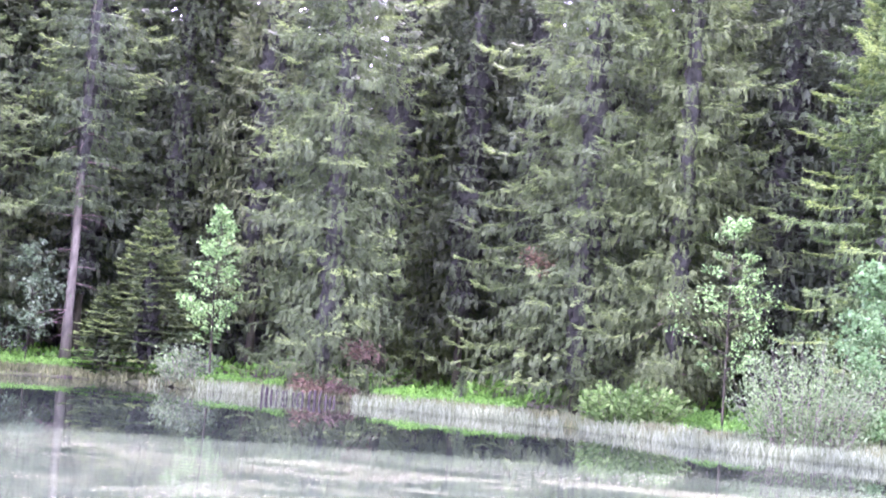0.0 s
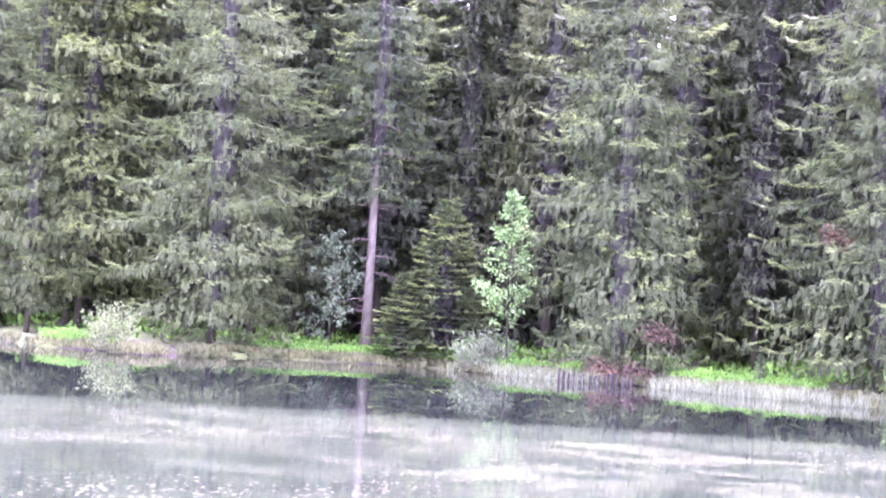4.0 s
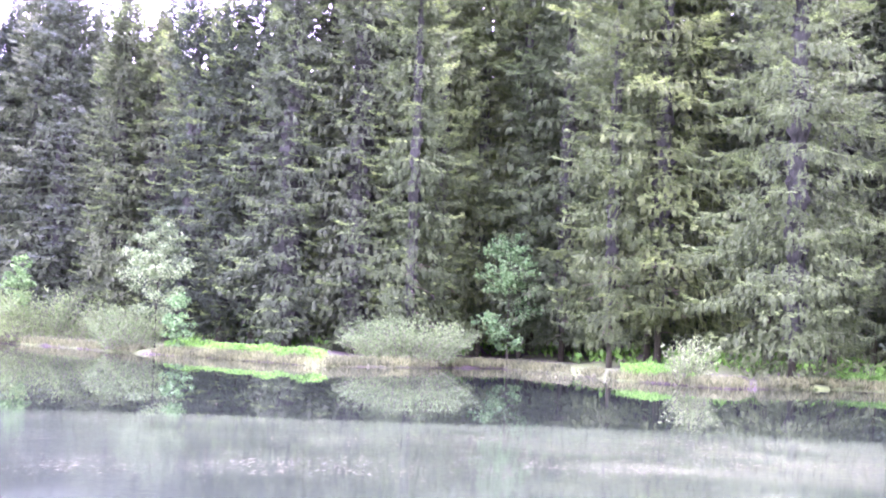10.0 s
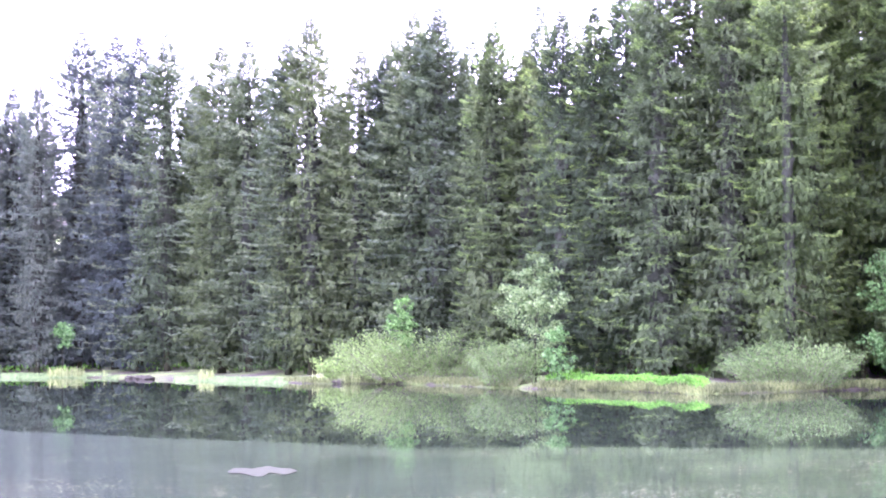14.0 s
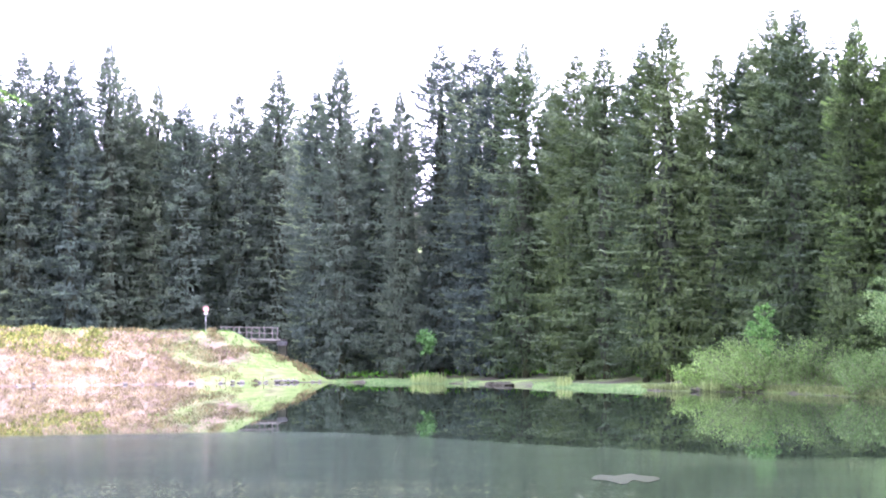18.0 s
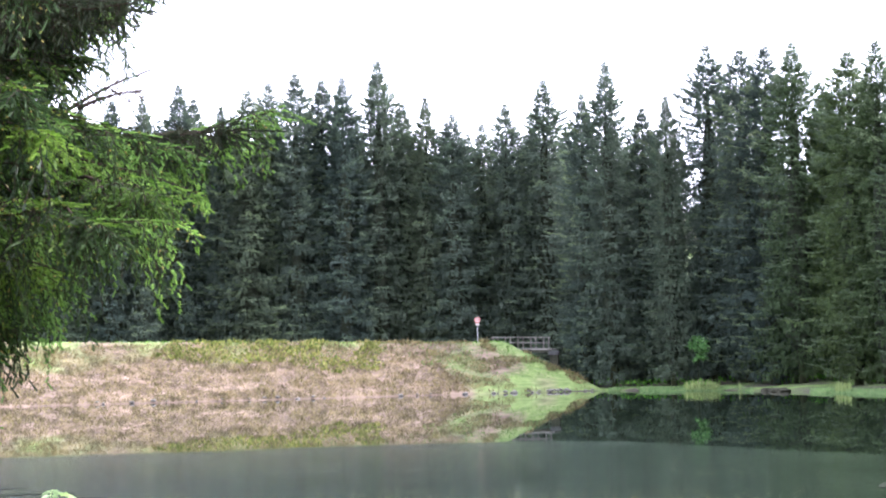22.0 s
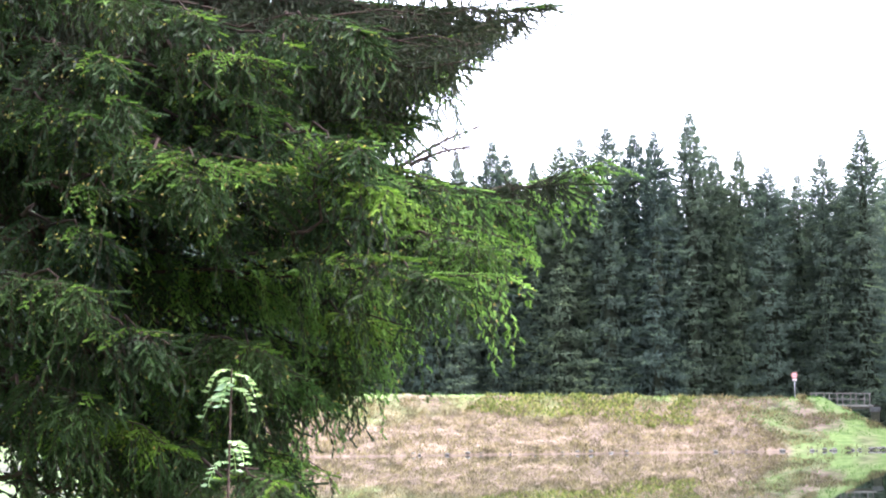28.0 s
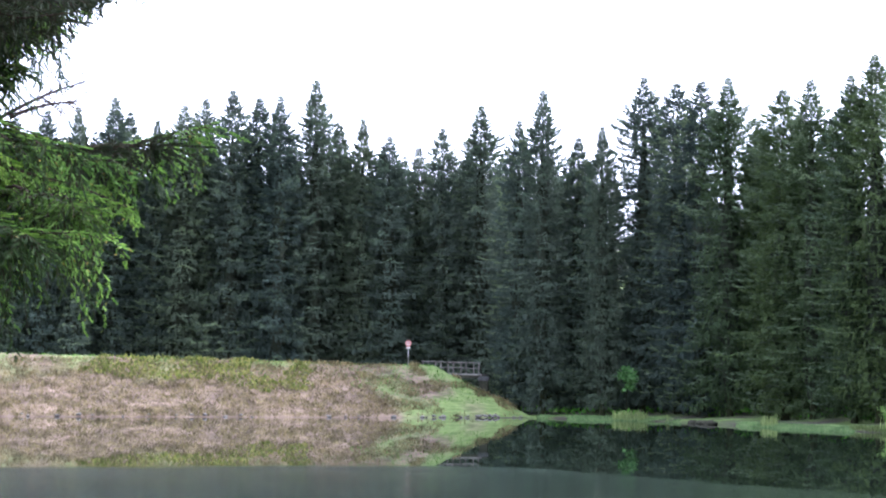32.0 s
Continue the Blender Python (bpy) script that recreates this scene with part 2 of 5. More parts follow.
def water_material():
    """Calm and mirror-like along the far banks, ruffled in the open middle."""
    m, n, b = mat("pond_water", 0.03)
    b.inputs["Base Color"].default_value = (0.008, 0.013, 0.008, 1)
    b.inputs["IOR"].default_value = 1.33
    g = n.nodes.new("ShaderNodeNewGeometry")
    v = n.nodes.new("ShaderNodeVectorMath")
    v.operation = "LENGTH"
    n.links.new(g.outputs["Position"], v.inputs[0])
    s = n.nodes.new("ShaderNodeSeparateXYZ")
    n.links.new(g.outputs["Position"], s.inputs[0])
    wob = math_of(n, "MULTIPLY", math_of(n, "SUBTRACT", noise_of(n, 0.05, 4), 0.5), 9.0)
    # the ruffled middle reaches farther out toward the dam
    reach = math_of(n, "MINIMUM", math_of(n, "MULTIPLY", math_of(n, "MAXIMUM", math_of(n, "SUBTRACT", 10.0, s.outputs[0]), 0.0), 1.3), 15.0)
    dist = math_of(n, "SUBTRACT", math_of(n, "ADD", v.outputs["Value"], wob), reach)
    near = ramp(n, math_of(n, "DIVIDE", dist, 100.0), [(0.436, (1, 1, 1)), (0.456, (0, 0, 0))])
    waves = noise_of(n, 2.6, 5, (1, 1, 1))
    u = bump(n, b, waves, 1.0, 0.012)
    open_side = ramp(n, math_of(n, "ADD", math_of(n, "MULTIPLY", s.outputs[0], 0.02), 0.5), [(0.3, (1, 1, 1)), (0.75, (0.10, 0.10, 0.10))])
    n.links.new(math_of(n, "ADD", math_of(n, "MULTIPLY", math_of(n, "MULTIPLY", near, open_side), 0.55), 0.007), u.inputs["Strength"])
    n.links.new(math_of(n, "ADD", math_of(n, "MULTIPLY", near, math_of(n, "ADD", math_of(n, "MULTIPLY", open_side, 0.09), 0.02)), 0.012), b.inputs["Roughness"])
    # a thin pollen film dulls the ruffled part, thickest to the right
    film = n.nodes.new("ShaderNodeBsdfDiffuse")
    green = ramp(n, noise_of(n, 0.5, 4), [(0.3, (0.022, 0.039, 0.014)), (0.7, (0.043, 0.068, 0.027))])
    blue = ramp(n, noise_of(n, 0.5, 4), [(0.3, (0.030, 0.042, 0.040)), (0.7, (0.056, 0.072, 0.068))])
    tone = mix(n, open_side, green, blue)
    side = math_of(n, "ADD", 0.115, math_of(n, "MULTIPLY", math_of(n, "MINIMUM", math_of(n, "MAXIMUM", s.outputs[0], 0.0), 26.0), 0.004))
    ring = n.nodes.new("ShaderNodeCombineXYZ")
    n.links.new(math_of(n, "MULTIPLY", math_of(n, "ARCTAN2", s.outputs[0], s.outputs[1]), 9.0), ring.inputs[0])
    n.links.new(math_of(n, "MULTIPLY", v.outputs["Value"], 0.55), ring.inputs[1])
    lanes = n.nodes.new("ShaderNodeTexNoise")
    lanes.inputs["Scale"].default_value, lanes.inputs["Detail"].default_value, lanes.inputs["Distortion"].default_value = 1.0, 7.0, 0.8
    n.links.new(ring.outputs[0], lanes.inputs["Vector"])
    streak = ramp(n, lanes.outputs["Fac"], [(0.34, (0.55, 0.55, 0.55)), (0.5, (0.9, 0.9, 0.9)), (0.66, (1.45, 1.45, 1.45))])
    x = n.nodes.new("ShaderNodeMixShader")
    specks = ramp(n, noise_of(n, 7.0, 6), [(0.42, (0.6, 0.6, 0.6)), (0.56, (1.0, 1.0, 1.0)), (0.64, (2.8, 2.8, 2.8))])
    streak = mix(n, 1.0, streak, specks, "MULTIPLY")
    edge = ramp(n, math_of(n, "DIVIDE", dist, 100.0), [(0.40, (0, 0, 0)), (0.435, (0.10, 0.10, 0.10)), (0.45, (0.22, 0.22, 0.22)), (0.458, (0, 0, 0))])
    film_share = math_of(n, "MULTIPLY", math_of(n, "ADD", side, edge), streak)
    # curved lanes of cream pollen drift together at the eastern end
    drift = n.nodes.new("ShaderNodeTexNoise")
    drift.inputs["Scale"].default_value, drift.inputs["Detail"].default_value, drift.inputs["Distortion"].default_value = 0.8, 6.0, 1.6
    n.links.new(ring.outputs[0], drift.inputs["Vector"])
    east = ramp(n, math_of(n, "DIVIDE", s.outputs[0], 100.0), [(0.12, (0, 0, 0)), (0.27, (1, 1, 1))])
    inner = ramp(n, math_of(n, "DIVIDE", dist, 100.0), [(0.385, (1, 1, 1)), (0.43, (0.12, 0.12, 0.12))])
    lane = ramp(n, drift.outputs["Fac"], [(0.50, (0, 0, 0)), (0.54, (1, 1, 1)), (0.57, (0.25, 0.25, 0.25)), (0.62, (0.9, 0.9, 0.9))])
    cream = math_of(n, "MULTIPLY", math_of(n, "MULTIPLY", lane, east), inner)
    n.links.new(mix(n, cream, tone, (0.064, 0.082, 0.036)), film.inputs[0])
    film_share = math_of(n, "ADD", film_share, math_of(n, "MULTIPLY", cream, 0.28))
    n.links.new(math_of(n, "MULTIPLY", film_share, near), x.inputs[0])
    n.links.new(b.outputs[0], x.inputs[1])
    n.links.new(film.outputs[0], x.inputs[2])
    n.links.new(x.outputs[0], n.nodes["Material Output"].inputs[0])
    return m


FLOOR, DAM, WATER = ground_material(), dam_material(), water_material()

# ---- mesh helpers ----


def mesh_of(name, verts, faces, material, smooth=False):
    me = bpy.data.meshes.new(name)
    verts = np.asarray(verts, dtype=np.float32).reshape(-1, 3)
    if isinstance(faces, np.ndarray):
        k = faces.shape[1]
        me.vertices.add(len(verts))
        me.vertices.foreach_set("co", verts.ravel())
        me.loops.add(faces.size)
        me.loops.foreach_set("vertex_index", faces.astype(np.int32).ravel())
        me.polygons.add(len(faces))
        me.polygons.foreach_set("loop_start", np.arange(0, faces.size, k, dtype=np.int32))
        me.update(calc_edges=True)
    else:
        me.from_pydata([tuple(v) for v in verts], [], faces)
    if smooth:
        me.polygons.foreach_set("use_smooth", np.ones(len(me.polygons), dtype=bool))
    me.materials.append(material)
    return me


def thing(name, at, label, category, group="", kind=""):
    ob = new(name)
    ob.matrix_basis = at if isinstance(at, Matrix) else Matrix.Translation(at)
    return tagged(ob, label, category, group, kind)


def part(name, me, parent, label=""):
    ob = new(name, me)
    ob.parent = parent
    if label:
        tagged(ob, label)
    return ob


def tube(points, radii, sides=6):
    """A closed tapering tube along a line of points."""
    pts = [Vector(p) for p in points]
    vs, fs = [], []
    for i, p in enumerate(pts):
        d = (pts[min(i + 1, len(pts) - 1)] - pts[max(i - 1, 0)]).normalized()
        a = d.cross(Vector((0.31, 0.9, 0.17)) if abs(d.z) > 0.8 else Vector((0, 0, 1))).normalized()
        b = d.cross(a)
        for k in range(sides):
            w = 2 * math.pi * k / sides
            vs.append(p + (a * math.cos(w) + b * math.sin(w)) * radii[i])
    for i in range(len(pts) - 1):
        for k in range(sides):
            q = (k + 1) % sides
            fs.append((i * sides + k, i * sides + q, (i + 1) * sides + q, (i + 1) * sides + k))
    fs.append(tuple(range(sides))[::-1])
    fs.append(tuple(range((len(pts) - 1) * sides, len(pts) * sides)))
    return vs, fs


def tubes(list_of, sides=4):
    vs, fs = [], []
    for pts, radii in list_of:
        v, f = tube(pts, radii, sides)
        fs += [tuple(i + len(vs) for i in q) for q in f]
        vs += v
    return vs, fs


def unit(v):
    return v / np.maximum(np.linalg.norm(v, axis=-1, keepdims=True), 1e-9)


def kites(base, way, length, width, rng, facing=None):
    """Pointed leaf-like quads: base points, directions, lengths, widths and the way that they face."""
    n = len(base)
    way = unit(way)
    side = unit(np.cross(way, rng.normal(size=(n, 3)) if facing is None else facing))
    up = np.cross(side, way)
    l, w = length[:, None], width[:, None]
    mid = base + way * l * 0.45
    v = np.stack([base, mid + side * w * 0.5 + up * w * 0.15, base + way * l, mid - side * w * 0.5 + up * w * 0.15], axis=1)
    return v.reshape(-1, 3), np.arange(4 * n).reshape(-1, 4)


def box(sx, sy, sz, at=(0, 0, 0), bevel=0.0, turn=None):
    bm = bmesh.new()
    bmesh.ops.create_cube(bm, size=1.0)
    bmesh.ops.scale(bm, vec=(sx, sy, sz), verts=bm.verts)
    if bevel:
        bmesh.ops.bevel(bm, geom=bm.edges[:], offset=bevel, segments=2, affect="EDGES")
    if turn:
        bmesh.ops.transform(bm, matrix=turn, verts=bm.verts)
    bmesh.ops.translate(bm, vec=at, verts=bm.verts)
    return bm


def bm_mesh(name, bm, material):
    me = bpy.data.meshes.new(name)
    bm.to_mesh(me)
    bm.free()
    me.materials.append(material)
    return me


# ---- the lie of the land ----
SHORE_AZ = (-180, -110, -75, -71, -65, -60, -53, -50, -45, -40, -36.5, -33, -29, -26, -23, -19, -16.6, -13, -9.6, -5, -3, 1.7, 24, 26, 180)
SHORE_D = (6, 30, 58, 60, 63, 70, 76, 77, 83, 83, 78, 83, 95, 91, 87, 96, 100, 112, 117, 134, 145, 156, 151, 7, 6)


def shore(az):
    return np.interp(az, SHORE_AZ, SHORE_D)


def polar(az, d, z=0.0):
    a = math.radians(az)
    return Vector((-math.sin(a) * d, math.cos(a) * d, z))


def land(az, d):
    """Height of the ground."""
    az, d = np.asarray(az, float), np.asarray(d, float)
    out = d - shore(az)
    far = np.where(out < 0, np.maximum(out * 0.35, -1.6), np.interp(az, (-14, -9), (0.17, 0.08)) * (1 - np.exp(-np.maximum(out, 0) / 0.8)) + 0.03 * np.maximum(out, 0) + 0.22 * np.maximum(out - 45, 0) * (az < 21))
    far = far + np.where(out > 6, 0.2 * np.sin(az * 1.7 + d * 0.21) * np.minimum((out - 6) / 10, 1), 0)
    far = np.where(az > 21, np.minimum(far, 0.8), np.minimum(far, 32.0))
    edge = np.interp(az, (-180, -80, 0, 14, 22, 26, 180), (7, 7, 7, 8, 13, 16, 16))
    bank = np.clip(1.15 - np.maximum(d - edge + 5, 0) * 0.33, -1.6, 1.15)
    return np.maximum(far, bank)


def on_land(az, d, sink=0.0):
    return polar(az, d, float(land(az, d)) - sink)


def build_ground():
    az = np.concatenate([np.arange(-180, -80, 5.0), np.arange(-80, 34, 0.5), np.arange(34, 180.1, 5.0)])
    ring = np.concatenate([[0.0], np.arange(3, 30, 3), np.arange(32, 50, 3), np.arange(50, 190, 1.5), np.array([200, 220, 250, 300, 400, 700, 1500, 3000])])
    A, D = np.meshgrid(az, ring, indexing="ij")
    Z = land(A, D)
    rng = np.random.default_rng(2)
    Z = Z + np.where(Z > 0.2, rng.normal(0, 0.03, Z.shape), 0)
    a = np.radians(A)
    v = np.stack([-np.sin(a) * D, np.cos(a) * D, Z], -1).reshape(-1, 3)
    na, nr = A.shape
    i, j = np.meshgrid(np.arange(na - 1), np.arange(nr - 1), indexing="ij")
    q = (i * nr + j).ravel()
    f = np.stack([q, q + nr, q + nr + 1, q + 1], -1)
    tagged(new("ground", mesh_of("ground", v, f[:, ::-1], FLOOR, True)), "forest floor and peaty banks round the pond", "ground", kind="structure")
    s = 178.0
    tagged(new("water", mesh_of("water", [(-s, -40, 0), (s, -40, 0), (s, s, 0), (-s, s, 0)], [(0, 1, 2, 3)], WATER)), "dark green pond water, calm at the banks, ruffled in the middle", "water", kind="structure")


build_ground()

# the dam: foot line from the spillway corner leftward
DAM_A, DAM_B = polar(1.7, 157), polar(27, 150)
DAM_LONG = (DAM_B - DAM_A).length
DAM_S = (DAM_B - DAM_A).normalized()
DAM_N = Vector((DAM_S.y, -DAM_S.x, 0))
if DAM_N.y < 0:
    DAM_N = -DAM_N


def dam_z(s, n):
    """Height of the dam at s metres from its corner along the foot, n metres behind the foot."""
    crest = 4.72 + 0.85 * np.clip((s - 12) / 40, 0, 1.3)
    front = n * 0.62
    back = crest - np.maximum(n - 11.5, 0) * 0.6
    endz = 0.10 + (s + 1.1 + n * 0.06) * 0.60
    k = np.minimum(np.minimum(front, endz), np.minimum(back, crest))
    k = k + 0.10 * np.sin(s * 0.9 + n * 0.5) * np.clip(n / 3, 0, 1) * np.clip((7 - n) / 3, 0, 1)
    return np.maximum(k, -0.9)


def dam_place(s, n, dz=0.0):
    p = DAM_A + DAM_S * s + DAM_N * n
    p.z = float(dam_z(np.float64(s), np.float64(n))) + dz
    return p


def build_dam():
    s, n = np.meshgrid(np.arange(-2, DAM_LONG, 0.4), np.arange(-1.5, 20.1, 0.35), indexing="ij")
    z = dam_z(s, n)
    rng = np.random.default_rng(5)
    z = z + rng.normal(0, 0.05, z.shape) * np.clip(n, 0, 1)
    v = np.array(DAM_A)[None, None] + np.array(DAM_S)[None, None] * s[..., None] + np.array(DAM_N)[None, None] * n[..., None]
    v[..., 2] = z
    na, nr = s.shape
    i, j = np.meshgrid(np.arange(na - 1), np.arange(nr - 1), indexing="ij")
    q = (i * nr + j).ravel()
    tagged(new("embankment", mesh_of("embankment", v.reshape(-1, 3), np.stack([q, q + nr, q + nr + 1, q + 1], -1), DAM, True)), "earth dam with dry pinkish grass and green patches", "embankment", kind="structure")


build_dam()

# ---- spruces ----


def reach_of(z, H, R, base, slope):
    """How far the boughs reach at a height: a pointed cone that widens to its full girth."""
    foot = np.clip((z - base) / (H * 0.1), 0, 1)
    spire = 0.54 + 0.46 * np.clip((H - z) / 4.5, 0, 1)
    return R * (1 - np.exp(-slope * (H - z) / R)) * (0.6 + 0.4 * foot) * spire + 0.04


def spruce_arrays(seed, H, R, base, whorl, gap, twig, droop, slope=0.35, width=0.07, hang=0.35, twigs=6, upturn=0.62):
    """Crown of a spruce: whorls of boughs that sag and turn up at their ends; each bough carries flat fronds
    and hanging ones, each frond a small herringbone of twigs."""
    rng = np.random.default_rng(seed)
    levels, z = [], H - 0.55
    while z > base:
        levels.append(z)
        z -= whorl * rng.uniform(0.75, 1.25) * (0.62 + 0.45 * min(1.0, (H - z) / 10))
    levels = np.array(levels)
    per = rng.integers(5, 9, len(levels))
    z0 = np.repeat(levels, per) + rng.normal(0, 0.10 * whorl, per.sum())
    a = np.repeat(rng.uniform(0, 6.28, len(levels)), per) + np.concatenate([np.arange(p) * 6.283 / p for p in per]) + rng.normal(0, 0.2, per.sum())
    low = (H - z0) / (H - base) > 0.12
    keep = ~low | (rng.random(len(z0)) > 0.10)
    z0, a = z0[keep], a[keep]
    nb = len(z0)
    u = np.clip((z0 - base) / (H - base), 0, 1)
    lumps = 1 + 0.17 * np.sin(2 * a + z0 * 0.35 + seed) + 0.13 * np.sin(3 * a - z0 * 0.8)
    ln = reach_of(z0, H, R, base, slope) * lumps * rng.uniform(0.62, 1.12, nb) * np.where(rng.random(nb) < 0.06, 1.3, 1.0) + 0.12
    dr = droop * np.clip(1.15 - u, 0.12, 0.9) * rng.uniform(0.6, 1.4, nb)
    fresh = rng.random(nb)
    m = np.maximum(13, ln / gap * (1 + 1.1 * np.clip((u - 0.55) / 0.3, 0, 1))).astype(int)
    k = np.repeat(np.arange(nb), m)
    n = len(k)
    j = np.arange(n) - np.repeat(np.cumsum(m) - m, m)
    s = 0.16 + 0.84 * ((j + rng.uniform(0.2, 1, n)) / m[k]) ** 0.75
    tip = j == m[k] - 1
    s[tip] = 1.0
    u, z0, ln, dr, a, fresh = u[k], z0[k], ln[k], dr[k], a[k], fresh[k]
    out = np.stack([np.cos(a), np.sin(a), np.zeros(n)], axis=1)
    lat = np.stack([-np.sin(a), np.cos(a), np.zeros(n)], axis=1)
    up = np.array([[0.0, 0.0, 1.0]])
    rise = 0.06 + 0.75 * u ** 3
    p = out * (ln * s)[:, None]
    p[:, 2] = z0 + ln * (rise * s - dr * s ** 2 + upturn * dr * s ** 4)
    slant = rise - 2 * dr * s + 4 * upturn * dr * s ** 3
    side = np.where(j % 2 == 0, 1.0, -1.0)
    spread = np.radians(np.where(tip, rng.normal(0, 8, n), 68 - 42 * s + rng.normal(0, 10, n)))
    w = out * np.cos(spread)[:, None] + lat * (side * np.sin(spread))[:, None]
    w[:, 2] += slant * np.cos(spread) - 0.22 * (1 - u) * (1 - s) + np.where(tip, 0.15, 0)
    face = up + out * (0.25 + 0.5 * np.clip(-slant, 0, 1))[:, None] + rng.normal(0, 1, (n, 3)) * (0.3 + 0.45 * np.clip((u - 0.5) / 0.3, 0, 1))[:, None]
    fl = np.minimum(twig, 0.07 + 0.10 * np.clip((H - z0) / 4, 0, 1) + 0.42 * ln * (1.2 - s)) * rng.uniform(0.7, 1.25, n)
    hanging = (rng.random(n) < hang * (1.1 - u)) & (s < 0.93) & (s > 0.22)
    drop = -up + out * rng.uniform(0.0, 0.35, n)[:, None] + lat * (side * rng.uniform(0, 0.35, n))[:, None]
    w = np.where(hanging[:, None], drop, w)
    face = np.where(hanging[:, None], out + 0.35 * up + rng.normal(0, 0.3, (n, 3)), face)
    p = p + lat * (side * 0.26 * ln * np.sin(np.pi * np.clip(s, 0, 1) ** 0.8) * rng.random(n) * np.where(tip, 0, 1))[:, None]
    p = p + np.where(hanging, rng.uniform(-0.12, 0.12, n) * ln, 0)[:, None] * lat
    fl = np.where(hanging, np.minimum(fl * 1.25, twig * 1.2), fl)
    w, face = unit(w), unit(face)
    cross = unit(np.cross(face, w))
    B, W, L, D, N, O = [], [], [], [], [], []
    bright = ~hanging & (s > 0.60) & (fresh < 0.62)
    for i in range(twigs + 1):
        t = i / (twigs + 0.5) if i < twigs else 0.35
        sg = (1.0 if i % 2 else -1.0) if i < twigs else 0.0
        b = p + w * (fl * t * 0.75)[:, None]
        b[:, 2] -= fl * 0.12 * t * t
        d = w + cross * (sg * np.where(hanging, rng.uniform(0.15, 0.5, n), rng.uniform(0.45, 0.95, n)))[:, None] + rng.normal(0, 0.13, (n, 3))
        d[:, 2] -= 0.12
        B.append(b), W.append(d), N.append(face + rng.normal(0, 1, (n, 3)) * np.where(hanging, 0.6, 0.4)[:, None])
        L.append(fl * (0.62 - 0.30 * t if i < twigs else 0.68) * rng.uniform(0.75, 1.2, n))
        D.append(np.minimum(width, fl * 0.36) * rng.uniform(0.8, 1.25, n))
        O.append(bright & (rng.random(n) < 0.75))
    # leader
    e = 16
    p2 = np.zeros((e, 3))
    p2[:, 2] = np.linspace(H - 1.2, H, e)
    w2 = rng.normal(0, 0.55, (e, 3))
    w2[:, 2] = rng.uniform(0.5, 1.0, e)
    B.append(p2), W.append(w2), L.append(np.linspace(0.26, 0.12, e)), D.append(np.full(e, min(width, 0.06))), N.append(rng.normal(0, 1, (e, 3))), O.append(np.zeros(e, bool))
    v, f = kites(np.concatenate(B), np.concatenate(W), np.concatenate(L), np.concatenate(D), rng, np.concatenate(N))
    return v, f, np.concatenate(O)


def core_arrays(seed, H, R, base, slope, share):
    """Dark shell for the shaded twiggy inside: ragged skirts, one above the other."""
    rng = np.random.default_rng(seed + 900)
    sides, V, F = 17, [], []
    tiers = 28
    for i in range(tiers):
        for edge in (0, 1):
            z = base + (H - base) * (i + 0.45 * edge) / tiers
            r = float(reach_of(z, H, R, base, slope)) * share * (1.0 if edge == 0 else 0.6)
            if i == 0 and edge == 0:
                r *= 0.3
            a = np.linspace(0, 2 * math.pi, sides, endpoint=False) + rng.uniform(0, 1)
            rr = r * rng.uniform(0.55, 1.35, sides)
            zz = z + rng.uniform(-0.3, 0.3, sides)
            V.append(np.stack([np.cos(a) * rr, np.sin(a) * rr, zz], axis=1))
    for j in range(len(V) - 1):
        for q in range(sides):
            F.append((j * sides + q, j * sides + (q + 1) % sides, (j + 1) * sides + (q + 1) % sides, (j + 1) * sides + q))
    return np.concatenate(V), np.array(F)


def spruce_proto(seed, H, R, base, whorl, gap, twig, droop, needles, slope=0.35, girth=0.015, bark=None, stubs=0, width=0.07, hang=0.35, share=0.3, tips=None, taper=0.9, twigs=6, upturn=0.62):
    """Returns the meshes of one spruce: trunk, crown, its dark inner shell, dead stubs on the lower trunk."""
    rng = np.random.default_rng(seed + 500)
    v, f, outer = spruce_arrays(seed, H, R, base, whorl, gap, twig, droop, slope, width, hang, twigs, upturn)
    shoots = None
    if tips:
        shoots = mesh_of("new_growth", v.reshape(-1, 4, 3)[outer].reshape(-1, 3), np.arange(4 * int(outer.sum())).reshape(-1, 4), tips)
        v = v.reshape(-1, 4, 3)[~outer].reshape(-1, 3)
        f = np.arange(len(v)).reshape(-1, 4)
    crown = mesh_of("crown", v, f, needles)
    inside = mesh_of("inside", *core_arrays(seed, H * 0.88, R, base + 0.6, slope, share), CROWN_SHADE)
    pts, rad, x, y = [], [], 0.0, 0.0
    for i in range(10):
        u = i / 9
        pts.append((x, y, -0.6 + u * (H + 0.5)))
        rad.append(max(0.015, H * girth * 0.5 * (1 - u) ** taper * (1.35 if i == 0 else 1)))
        x += rng.normal(0, 0.03)
        y += rng.normal(0, 0.03)
    tv, tf = tube(pts, rad, 9)
    trunk = mesh_of("trunk", tv, tf, bark or BARK, True)
    sticks = []
    for _ in range(stubs):
        z = rng.uniform(1.5, base + 4)
        a = rng.uniform(0, 2 * math.pi)
        ln = rng.uniform(0.5, 2.2)
        d = np.array([math.cos(a), math.sin(a), rng.uniform(-0.5, 0.15)])
        p0 = np.array([0, 0, z])
        sticks.append(([p0, p0 + d * ln * 0.5, p0 + d * ln + np.array([0, 0, -0.12 * ln])], [0.03, 0.018, 0.006]))
    dead = mesh_of("dead_wood", *tubes(sticks, 4), DEAD) if sticks else None
    return dict(H=H, trunk=trunk, crown=crown, inside=inside, shoots=shoots, dead=dead)


